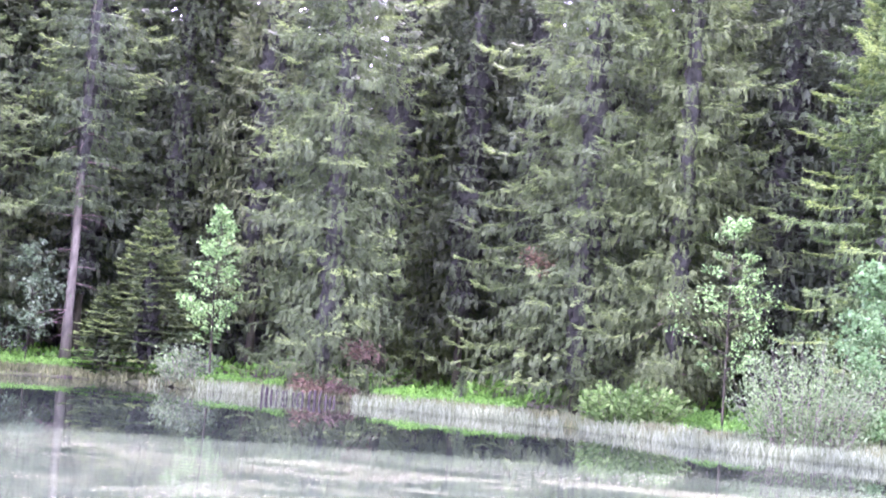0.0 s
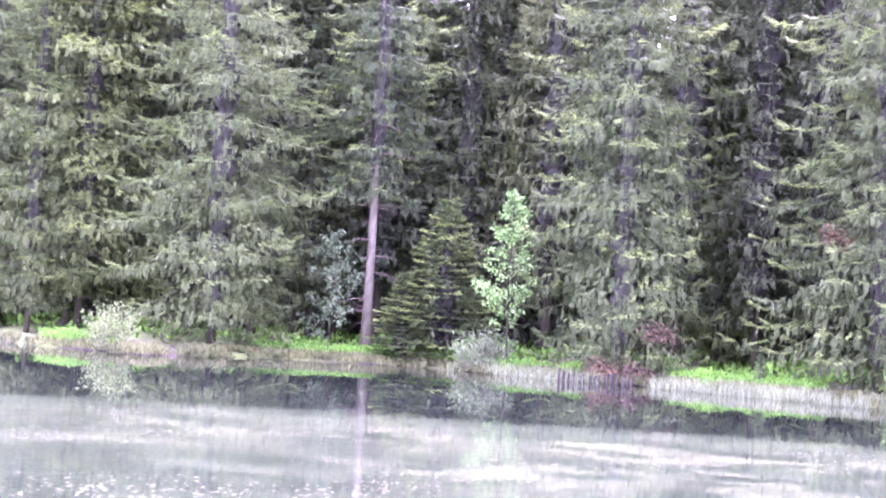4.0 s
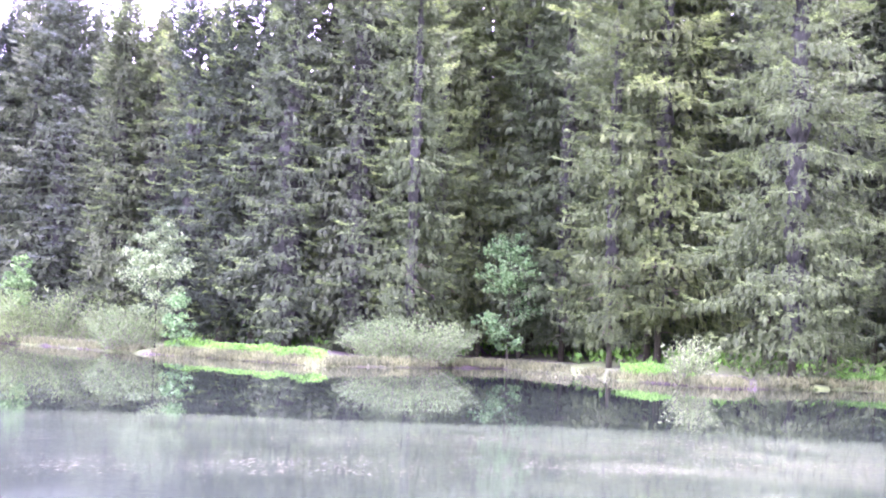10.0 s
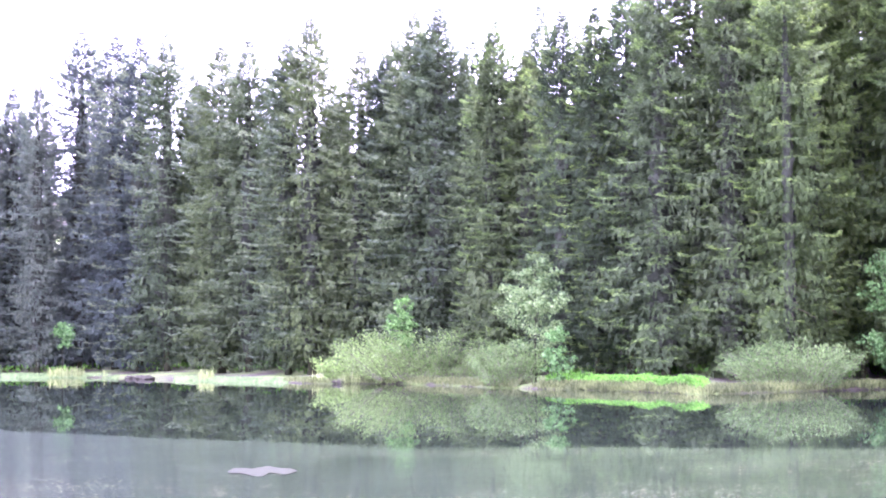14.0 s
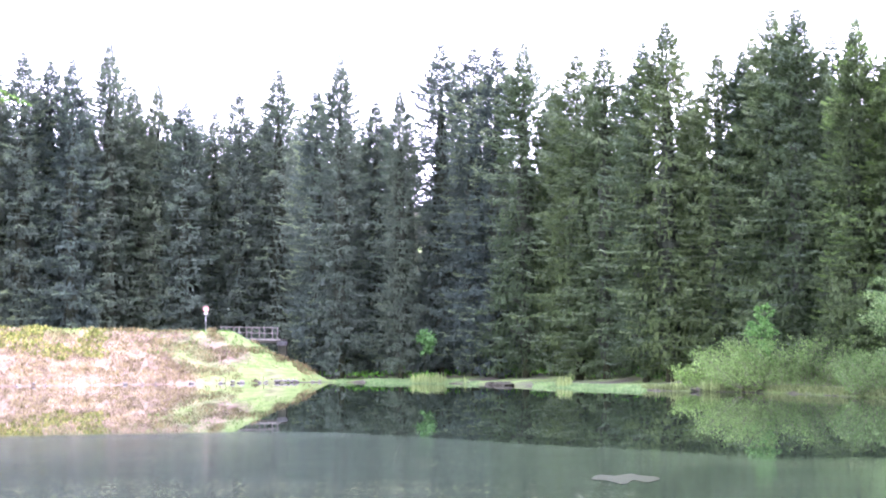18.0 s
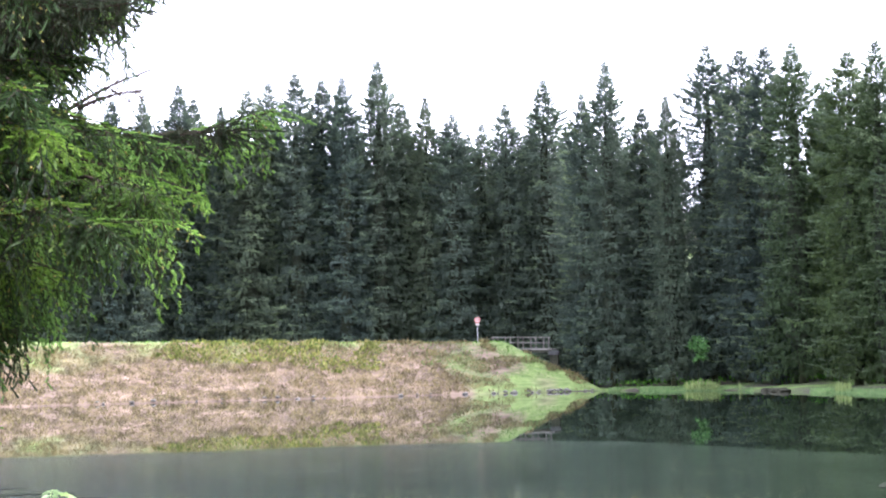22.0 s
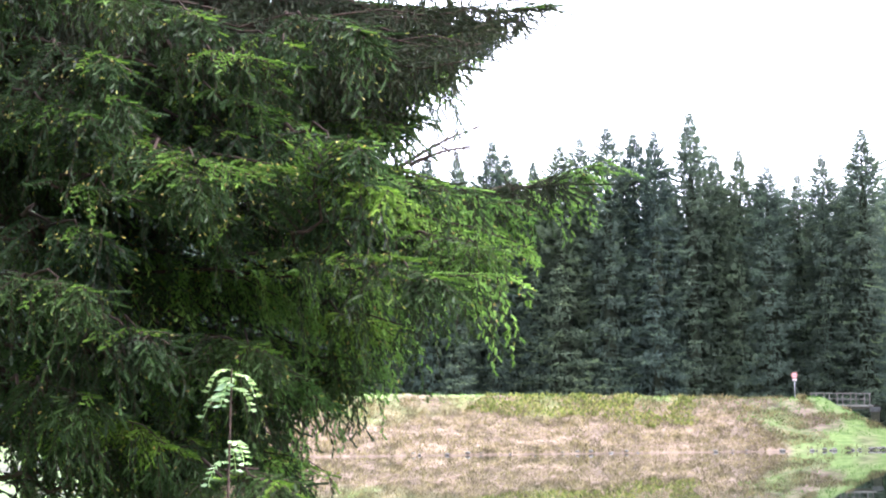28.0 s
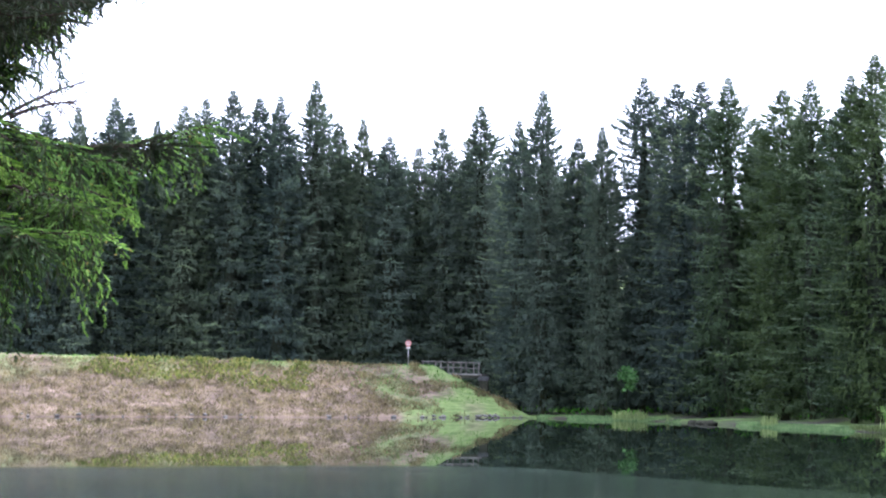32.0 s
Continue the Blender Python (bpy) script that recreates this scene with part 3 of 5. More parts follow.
def plant_spruce(proto, az, d, h, wide, label, group="", name="spruce_tree", turn=0.0, lean=0.0, tones=None):
    s = h / proto["H"]
    at = on_land(az, d, 0.1)
    ob = thing(name, Matrix.Translation(at) @ pose(0, 0, 0, lean, lean * 0.6, turn), label, "spruce tree" if "spruce" in name else "tree", group)
    ob.scale = (s * wide, s * wide, s)
    part("trunk", proto["trunk"], ob)
    crown = part("crown", proto["crown"], ob)
    part("inside", proto["inside"], ob, "dark shell for the shaded inner twigs")
    shoots = part("new_growth", proto["shoots"], ob, "lighter green shoot tips with daylight in their colour") if proto["shoots"] else None
    if tones:  # the same crown in the tone of another stand
        for piece, tone in zip((crown, shoots) if shoots else (crown,), tones):
            piece.material_slots[0].link = "OBJECT"
            piece.material_slots[0].material = tone
    if proto["dead"]:
        tagged(part("dead_wood", proto["dead"], ob, "bare grey dead branches"), kind="stuff")
    return ob


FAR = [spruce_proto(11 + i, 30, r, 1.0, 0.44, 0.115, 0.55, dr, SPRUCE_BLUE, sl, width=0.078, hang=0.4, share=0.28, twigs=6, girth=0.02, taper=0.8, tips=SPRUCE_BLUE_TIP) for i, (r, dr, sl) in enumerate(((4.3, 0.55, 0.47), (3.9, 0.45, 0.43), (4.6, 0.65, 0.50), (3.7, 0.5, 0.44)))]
MID = [spruce_proto(31 + i, 26, r, 1.2 + i * 0.4, 0.42, 0.09, 0.44, dr, SPRUCE, sl, stubs=16, girth=0.011, width=0.046, taper=1.5, hang=0.55, share=0.13, twigs=7, tips=SPRUCE_TIP) for i, (r, dr, sl) in enumerate(((3.6, 0.75, 0.50), (3.2, 0.6, 0.46), (4.0, 0.85, 0.54)))]
FULL = [spruce_proto(51 + i, 27, r, 0.3, 0.40, 0.09, 0.44, dr, SPRUCE, 0.6, girth=0.012, width=0.046, taper=2.2, hang=0.55, share=0.13, twigs=7, tips=SPRUCE_TIP) for i, (r, dr) in enumerate(((4.5, 0.8), (4.7, 0.95), (4.4, 0.85)))]
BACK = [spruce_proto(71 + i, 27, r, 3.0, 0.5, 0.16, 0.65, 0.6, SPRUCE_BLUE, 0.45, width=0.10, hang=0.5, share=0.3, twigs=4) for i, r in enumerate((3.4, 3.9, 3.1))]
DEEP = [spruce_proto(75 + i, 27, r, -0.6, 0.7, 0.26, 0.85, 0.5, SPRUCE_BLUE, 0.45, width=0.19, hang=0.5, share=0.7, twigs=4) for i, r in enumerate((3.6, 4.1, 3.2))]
BARE = [spruce_proto(81, 30, 3.8, 8.0, 0.55, 0.09, 0.44, 0.6, SPRUCE, 0.5, girth=0.017, bark=BARK_PALE, stubs=34, width=0.05, hang=0.5, share=0.1, tips=SPRUCE_TIP)]
YOUNG = [spruce_proto(91 + i, 6.5, r, 0.15, 0.26, 0.06, 0.30, 0.25, SPRUCE_DARK, 0.5, width=0.042, hang=0.1, share=0.3, twigs=7, tips=SPRUCE_TIP) for i, r in enumerate((2.2, 1.9))]
LIGHT = [spruce_proto(95, 20, 4.6, 0.4, 0.38, 0.075, 0.44, 0.5, SPRUCE_YOUNG, 0.5, width=0.05, hang=0.35, share=0.25, twigs=7, tips=SPRUCE_LIGHT_TIP)]

# behind the dam and round the far corner: turn, distance, height
FAR_ROW = [(18.6, 184, 30), (17.6, 182, 31.0), (16.6, 182, 31.4), (15.4, 184, 32.6), (14.9, 186, 31.3), (14.0, 183, 30.5), (13.1, 182, 32.1), (12.4, 184, 33.1), (11.5, 181, 33.5), (10.6, 183, 33.2),
           (9.9, 180, 33.2), (8.7, 182, 35.0), (7.9, 185, 30.5), (7.1, 182, 31.0), (6.2, 181, 29.2), (5.2, 184, 28.3), (4.4, 182, 29.9), (3.1, 182, 32.7), (1.8, 164, 28.6), (1.0, 160, 31.0), (-0.2, 162, 26.5), (-1.0, 156, 26.9), (-2.4, 158, 31.7)]
CORNER_ROW = [(-3.5, 154, 30.2), (-4.3, 150, 29.8), (-5.2, 145, 29.0), (-6.2, 146, 25.0), (-7.0, 139, 27.0), (-7.9, 135, 26.8), (-9.2, 130, 26.3), (-10.0, 128, 27.4), (-11.7, 126, 24.3), (-12.5, 125, 24.4),
              (-13.5, 122, 26.6), (-14.3, 120, 26.2), (-15.2, 119, 22.5), (-16.2, 114, 24.2), (-17.3, 113, 21.8), (-18.5, 109, 24.0), (-19.6, 107, 23.4), (-20.7, 106, 25.5), (-21.8, 102, 25.5), (-23.0, 103, 26.5), (-24.1, 100, 27.0), (-25.4, 102, 27.5)]
RIGHT_ROW = [(-26.8, 101, 28), (-28.2, 103, 27), (-29.6, 102, 28), (-31.0, 99, 27), (-32.6, 91, 27), (-34.2, 92, 29), (-35.6, 95, 28), (-41.2, 97, 29), (-42.6, 99, 28), (-46.0, 99, 29), (-47.8, 97, 28), (-56.6, 92, 29), (-64.6, 82, 29), (-66.2, 85, 28)]
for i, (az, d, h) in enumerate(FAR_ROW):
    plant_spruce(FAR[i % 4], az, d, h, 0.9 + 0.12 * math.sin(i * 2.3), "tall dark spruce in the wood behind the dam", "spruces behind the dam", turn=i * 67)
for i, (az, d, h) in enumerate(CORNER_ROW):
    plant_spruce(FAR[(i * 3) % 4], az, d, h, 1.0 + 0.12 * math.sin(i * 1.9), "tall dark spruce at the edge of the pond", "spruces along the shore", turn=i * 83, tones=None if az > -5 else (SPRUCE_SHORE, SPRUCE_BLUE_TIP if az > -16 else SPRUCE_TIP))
for i, (az, d, h) in enumerate(RIGHT_ROW):
    plant_spruce(MID[i % 3], az, d, h, 1.05 + 0.12 * math.sin(i * 2.9), "tall spruce with bare dead lower branches", "spruces along the shore", turn=i * 71)
plant_spruce(FULL[0], -38.6, 84.5, 29, 1.0, "full spruce with drooping branches down to the bank", "spruces along the shore", turn=20)
plant_spruce(FULL[1], -52.2, 79.5, 29, 0.95, "full spruce with grey-green drooping branches over the water", "spruces along the shore", turn=110)
plant_spruce(FULL[2], -60.6, 74.5, 30, 1.05, "full spruce with heavy drooping boughs", "spruces along the shore", turn=200)
plant_spruce(LIGHT[0], -70.8, 68, 21, 1.0, "bright yellow-green spruce behind a willow bush", "spruces along the shore", turn=30)
plant_spruce(FULL[0], -55.4, 90, 30, 0.8, "dark spruce standing back in the wood", "spruces along the shore", turn=250)
plant_spruce(BARE[0], -43.72, 88, 31, 1.0, "spruce with a long bare pale trunk", "spruces along the shore", turn=40)
plant_spruce(MID[0], -63.8, 71.5, 29, 0.9, "spruce with a bare grey foot", "spruces along the shore", turn=140)
plant_spruce(MID[1], -25.9, 96, 27, 0.9, "spruce with a bare pale foot", "spruces along the shore", turn=15)
plant_spruce(YOUNG[0], -46.3, 83.6, 8.6, 1.15, "young dark green spruce on the bank", "young spruces", turn=0)
plant_spruce(YOUNG[1], -44.9, 84, 4.8, 1.3, "young dark green spruce on the bank", "young spruces", turn=90)
plant_spruce(YOUNG[1], -56.85, 74.4, 2.0, 0.8, "tiny grey-green spruce among the bilberries", "young spruces", turn=30, tones=(LEAF_GREY, LEAF_WILLOW))


def back_rows():
    rng = np.random.default_rng(8)
    for extra, gap in ((15, 3.6), (23, 4.0), (34, 4.6), (44, 5.0)):
        az = -80.0
        while az < 33:
            d = (float(shore(az)) if az < 1.7 else 172.0) + extra + rng.uniform(-2.5, 2.5)
            h = (26 if az < 0 else 28) + rng.uniform(-4, 2.0) - extra * 0.03 - max(0, extra - 40) * 0.15
            if az > 0:
                h += 0.5
            elif az > -24:
                h -= 1.5
            else:
                h += 4.0
            plant_spruce((BACK if extra < 20 else DEEP)[int(rng.integers(3))], az + rng.uniform(-0.3, 0.3), d, h, rng.uniform(0.9, 1.2), "spruce deeper in the dark wood", "spruces in the wood", turn=rng.uniform(0, 360), tones=(SPRUCE_SHORE,) if az < -5 else None)
            az += math.degrees(gap / d) * rng.uniform(0.75, 1.25)


back_rows()
for az, d, h in ((28.5, 27, 20), (32, 23, 22), (36, 21, 21), (40, 18, 20), (30.5, 36, 24), (26.5, 44, 22)):
    plant_spruce(BACK[int(d) % 3], az, d, h, 0.9, "dark spruce on the near bank behind a larger one", "spruces on the near bank", turn=d * 31)

# unseen spruces added left of and behind the camera to cut the skylight
for az, d, h in ((52, 9.5, 20), (46, 15, 23), (62, 13, 22), (74, 10, 21), (88, 15, 23), (104, 12, 20), (122, 18, 24), (140, 14, 22), (160, 20, 24), (182, 17, 22), (204, 22, 24), (230, 24, 23), (56, 22, 24), (80, 24, 24), (112, 27, 25), (150, 29, 25)):
    plant_spruce(BACK[int(d) % 3], az, d, h, 0.85, "spruce added out of view on the near bank to block skylight", "spruces on the near bank", turn=d * 47)

# ---- leafy trees and bushes ----


def sapling(name, az, d, h, low, radius, n, leaf, material, label, seed, slim=1.0, lean=0.0, bark=None, category="tree"):
    """A small broad-leaved tree: thin trunk, rising limbs, loose clumps of leaves."""
    rng = np.random.default_rng(seed)
    ob = thing(name, on_land(az, d, 0.05), label, category, "small leafy trees")
    top = Vector((lean * h, 0, h))
    pts = [Vector((0, 0, -0.3)).lerp(top, t) + Vector((rng.normal(0, 0.03), rng.normal(0, 0.03), 0)) for t in np.linspace(0, 1, 8)]
    r0 = 0.006 * h + 0.008
    me = mesh_of("trunk", *tube(pts, [r0 * (1 - 0.9 * t) for t in np.linspace(0, 1, 8)], 7), bark or BARK, True)
    part("trunk", me, ob)
    sticks, C = [], []
    for i in range(int(14 + h * 5)):
        u = rng.uniform(low, 0.98)
        p0 = Vector((0, 0, 0)).lerp(top, u)
        a = rng.uniform(0, 2 * math.pi)
        rel = (u - low) / (1 - low)
        prof = min(1.0, rel / 0.25 + 0.35) * (1 - rel) ** slim + 0.10
        ln = radius * prof * rng.uniform(0.5, 1.15)
        d1 = Vector((math.cos(a), math.sin(a), rng.uniform(0.15, 0.8)))
        p1 = p0 + d1 * ln * 0.55
        p2 = p0 + d1 * ln + Vector((0, 0, rng.uniform(-0.2, 0.1) * ln))
        sticks.append(([p0, p1, p2], [r0 * 0.35, r0 * 0.2, 0.004]))
        for t in (0.45, 0.7, 0.9, 1.0):
            C.append((p0.lerp(p2, t), 0.07 + 0.11 * ln))
    tagged(part("limb_wood", mesh_of("limb_wood", *tubes(sticks, 4), bark or BARK), ob), kind="stuff")
    idx = rng.integers(len(C), size=n)
    cen = np.array([C[k][0][:] for k in idx])
    sc = np.array([C[k][1] for k in idx])
    p = cen + rng.normal(size=(n, 3)) * sc[:, None] * np.array([0.7, 0.7, 0.5])
    w = rng.normal(size=(n, 3))
    w[:, 2] -= 0.3
    fl = leaf * rng.uniform(0.6, 1.3, n)
    part("crown", mesh_of("crown", *kites(p, w, fl, fl * rng.uniform(0.5, 0.8, n), rng), material), ob)
    return ob


def bush(name, az, d, wide, high, n, leaf, material, label, seed, deep=None, stems=90):
    """A bush of many thin stems fanning from the ground, with small leaves along them."""
    rng = np.random.default_rng(seed)
    ob = thing(name, Matrix.Translation(on_land(az, d, 0.03)) @ pose(0, 0, 0, 0, 0, az), label, "bush", "bushes on the bank")
    deep = deep or wide * 0.6
    sticks, P, D = [], [], []
    for i in range(stems):
        x, y = rng.uniform(-0.5, 0.5) * wide * 0.75, rng.uniform(-0.5, 0.5) * deep * 0.7
        dome = math.sqrt(max(0.08, 1 - (2 * x / wide) ** 2 * 0.9))
        hh = high * dome * rng.uniform(0.5, 1.1)
        tip = np.array([x * 1.3 + rng.normal(0, 0.2), y * 1.3 + rng.normal(0, 0.2), hh])
        b = np.array([x * 0.7, y * 0.7, 0.0])
        mid = (b + tip) / 2 + np.array([0, 0, hh * 0.12])
        sticks.append(([b, mid, tip], [0.013, 0.008, 0.003]))
        k = max(2, n // stems)
        t = rng.uniform(0.03, 1.02, k)[:, None]
        q = (1 - t) ** 2 * b + 2 * t * (1 - t) * mid + t ** 2 * tip
        P.append(q + rng.normal(size=(k, 3)) * 0.11 * (0.5 + high / 3))
        D.append(rng.normal(size=(k, 3)) * 0.7 + (tip - b) / max(0.3, hh) * 0.7)
    tagged(part("stem_wood", mesh_of("stem_wood", *tubes(sticks, 3), STEM), ob), kind="stuff")
    P, D = np.concatenate(P), np.concatenate(D)
    fl = leaf * rng.uniform(0.6, 1.4, len(P))
    part("leaves", mesh_of("leaves", *kites(P, D, fl, fl * 0.4, rng), material), ob)
    return ob


sapling("sapling", -48.42, 80.5, 8.5, 0.22, 1.8, 2600, 0.17, LEAF_FRESH, "slender bright green sapling in front of dark spruces", 3, 0.8)
sapling("sapling", -65.5, 66.5, 8.4, 0.25, 2.2, 2000, 0.13, LEAF_FRESH, "airy young broad-leaved tree with a thin trunk", 4, 0.7)
sapling("sapling", -70.6, 63, 6.9, 0.1, 2.3, 6000, 0.16, LEAF_FRESH, "leafy light green young tree", 5, 0.6)
sapling("sapling", -42.5, 85, 6.2, 0.12, 1.9, 1500, 0.18, LEAF_GREY, "thin grey-green young tree with sparse leaves", 6, 0.6)
sapling("sapling", -29.2, 96.5, 7.0, 0.1, 2.0, 3200, 0.19, LEAF_FRESH, "bright green sapling with layers of leaves", 7, 0.4)
sapling("sapling", -17.5, 101.5, 7.6, 0.2, 2.5, 6500, 0.17, LEAF_GREY, "small grey-green aspen with a tapering crown", 8, 0.62)
sapling("sapling", -13.0, 114, 5.6, 0.2, 1.4, 1700, 0.22, LEAF_FRESH, "small light green sapling above a bush", 9, 0.7)
sapling("sapling", -18.2, 98.5, 3.4, 0.1, 1.0, 900, 0.2, LEAF_FRESH, "low green sapling beside an aspen", 10, 0.6)
bush("willow_bush", -68.2, 61.5, 5.6, 4.0, 7000, 0.15, LEAF_WILLOW, "whitish grey willow bush at the water", 11, stems=150)
bush("willow_bush", -14.0, 113, 14.0, 3.2, 15000, 0.17, LEAF_WILLOW, "wide pale feathery willow bush on the shore", 12, deep=4, stems=320)
bush("willow_bush", -16.6, 101.5, 5.0, 2.4, 5000, 0.16, LEAF_WILLOW, "pale feathery willow bush under an aspen", 13, deep=3, stems=130)
bush("willow_bush", -25.9, 92.8, 8.0, 2.4, 9000, 0.15, LEAF_WILLOW, "pale feathery bush along the bank", 14, deep=3, stems=220)
bush("willow_bush", -35.3, 80.6, 2.2, 2.0, 2600, 0.14, LEAF_GREY, "small pale bush beside a spruce", 15, stems=70)
bush("willow_bush", -47.6, 80.6, 2.8, 2.0, 1900, 0.16, LEAF_GREY, "small pale-leaved bush on the bank", 16, stems=60)
bush("grass_clump", -62.6, 68.2, 4.2, 1.6, 5200, 0.24, GRASS_GREEN, "mound of brownish green grass by the water", 17, stems=120)
bush("bush", -31.5, 84.5, 5.0, 1.3, 3500, 0.16, BANK_GRASS, "low tangled bush under the spruces", 18, deep=2.5, stems=90)
sapling("sapling", -1.8, 150.5, 4.4, 0.55, 1.0, 700, 0.28, LEAF_FRESH, "small yellow-green sapling in the dark wood", 19, 0.4)
bush("bush", -11.2, 118.5, 5, 1.8, 2600, 0.18, LEAF_WILLOW, "low pale bush by the water", 20, deep=3, stems=70)


# ---- low plants along the banks ----


def carpet(name, spans, n, height, leaf, material, label, seed, slender=0.45, upright=1.2, category="plants"):
    """Countless small leaves on strips of bank; spans are (turn from, turn to, metres from, metres to behind the shore)."""
    rng = np.random.default_rng(seed)
    area = np.array([abs(b - a) * (d1 - d0) for a, b, d0, d1 in spans])
    pick = rng.choice(len(spans), size=n, p=area / area.sum())
    sp = np.array(spans)[pick]
    az = sp[:, 0] + (sp[:, 1] - sp[:, 0]) * rng.beta(1.35, 1.35, n)
    d = shore(az) + sp[:, 2] + (sp[:, 3] - sp[:, 2]) * rng.beta(1.3, 1.3, n)
    hump = np.array([noise.noise(Vector((float(a) * 0.9, float(q) * 0.35, seed))) for a, q in zip(az, d)])
    ok = hump > -0.25
    az, d, hump = az[ok], d[ok], hump[ok]
    a = np.radians(az)
    hh = height * (0.7 + 0.7 * np.clip(hump, 0, 1))
    z0 = np.maximum(land(az, d), -0.1)
    p = np.stack([-np.sin(a) * d, np.cos(a) * d, z0 + rng.uniform(0, 1, len(az)) * hh * (0.0 if upright > 3 else 1.0)], -1)
    w = rng.normal(size=p.shape)
    w[:, 2] = np.abs(w[:, 2]) * 0.4 + upright
    fl = leaf * rng.uniform(0.6, 1.3, len(az))
    tagged(new(name, mesh_of(name, *kites(p, w, fl, fl * slender, rng), material)), label, category, kind="stuff")


carpet("bilberry_carpet", [(-47.4, -39.8, 1.0, 6), (-35.5, -33.0, 0.4, 3.5), (-59.0, -53.8, 1.0, 6), (-23.2, -17.8, 1.2, 5), (-67.5, -61, 2.5, 9), (-51, -47.5, 0.8, 3)], 75000, 0.62, 0.15, BILBERRY, "bright green bilberry carpet on the bank", 21)
carpet("bank_grass", [(-80, -55, -0.2, 1.8), (-60, -35, -0.2, 1.8), (-40, -18, -0.2, 1.8), (-24, -9, -0.2, 1.8)], 46000, 0.05, 0.36, BANK_GRASS, "olive green grass on the pond banks", 27, 0.16, 2.5)
carpet("forest_undergrowth", [(-80, -26, 8, 30), (-26, -3, 12, 30), (-3, 6, 5, 18)], 16000, 0.5, 0.4, BILBERRY, "patchy green undergrowth among the trunks", 22)
carpet("shore_grass", [(-49, -44, -0.3, 0.3), (-23.5, -17, -0.3, 0.9), (-12.5, -9.5, -0.3, 0.8)], 4500, 0.05, 0.30, BANK_GRASS, "dry beige grass along the water's edge", 23, 0.12, 4.0)
carpet("reeds", [(-80, -63, -2.6, 1.4), (-63, -53.2, -1.6, 0.8), (-53, -46.5, -0.8, 0.5)], 15000, 0.05, 0.52, REED, "pale dry reeds standing in the shallow water", 24, 0.07, 3.2)
carpet("shore_sedge", [(-1.6, 1.2, -0.6, 2.0), (-3.6, 0.6, -1.2, 2.0), (-9.2, -5.4, -2.0, 2.0)], 16000, 0.03, 0.26, SEDGE, "light green sedge along the far shore", 25, 0.10, 4.0)
carpet("reeds", [(-3.2, -1.3, -1.0, 0.8), (-7.6, -6.2, -1.0, 0.8), (-11.6, -10.0, -0.4, 0.6)], 2000, 0.05, 0.80, REED, "clump of pale reeds at the far shore", 26, 0.05, 6.0)


def dam_plants(name, n, where, height, material, label, seed, slender, upright=1.0):
    """Tufts on the dam; where(s, n, noise) keeps a tuft."""
    rng = np.random.default_rng(seed)
    s = rng.uniform(0, DAM_LONG - 2, n)
    c = rng.uniform(0, 11, n)
    h = np.array([noise.noise(Vector((float(a) * 0.16, float(b) * 0.3, seed))) for a, b in zip(s, c)])
    lump = np.array([noise.noise(Vector((float(a) * 0.55, float(b) * 0.8, seed + 7.0))) for a, b in zip(s, c)])
    h = h + 0.45 * lump
    ok = where(s, c, h)
    s, c, lump = s[ok], c[ok], lump[ok]
    z = dam_z(s, c)
    p = np.array(DAM_A)[None] + np.array(DAM_S)[None] * s[:, None] + np.array(DAM_N)[None] * c[:, None]
    p[:, 2] = z - 0.02
    w = rng.normal(size=p.shape) * 0.7
    w[:, 2] = np.abs(w[:, 2]) + upright
    fl = height * rng.uniform(0.5, 1.3, len(s)) * (0.85 + 0.5 * np.clip(lump + 0.1, -0.3, 0.8))
    tagged(new(name, mesh_of(name, *kites(p, w, fl, fl * slender, rng), material)), label, "grass", kind="stuff")


dam_plants("dry_grass", 100000, lambda s, c, h: (c < 8.2) & ((s > 13 + 12 * h) | (h > 0.12)) & (h > -0.8), 0.40, GRASS_DRY, "dry pinkish grass tufts on the dam", 31, 0.12, 0.5)
dam_plants("brown_tufts", 2600, lambda s, c, h: (c < 7) & (s > 12) & (h > 0.12), 0.40, RUST, "dark brown dead stalks on the dam", 35, 0.25, 0.6)
dam_plants("low_shrubs", 30000, lambda s, c, h: (c < 8.8) & (s > 18 + 4 * h) & (s < 39 + 8 * h) & (h > -0.22) & (c > 3.7 + np.maximum(0, s - 24) * 0.15 + 1.6 * h), 0.42, HEATHER, "yellow-green low shrubs along the dam crest", 32, 0.55, 0.7)
dam_plants("green_grass", 22000, lambda s, c, h: ((c > 7.3) & (c < 9.5) & (h > -0.4)) | ((s < 15) & (h > -0.12) & (c > 2.0)) | ((s < 26) & (c > 5.6) & (h > -0.35)), 0.26, GRASS_GREEN, "green grass on the dam crest and its end", 33, 0.2, 1.0)
dam_plants("shore_grass", 9000, lambda s, c, h: (c < 0.5), 0.5, GRASS_DRY, "beige grass at the foot of the dam", 34, 0.15, 1.2)

# ---- footbridge, sign and spillway at the end of the dam ----


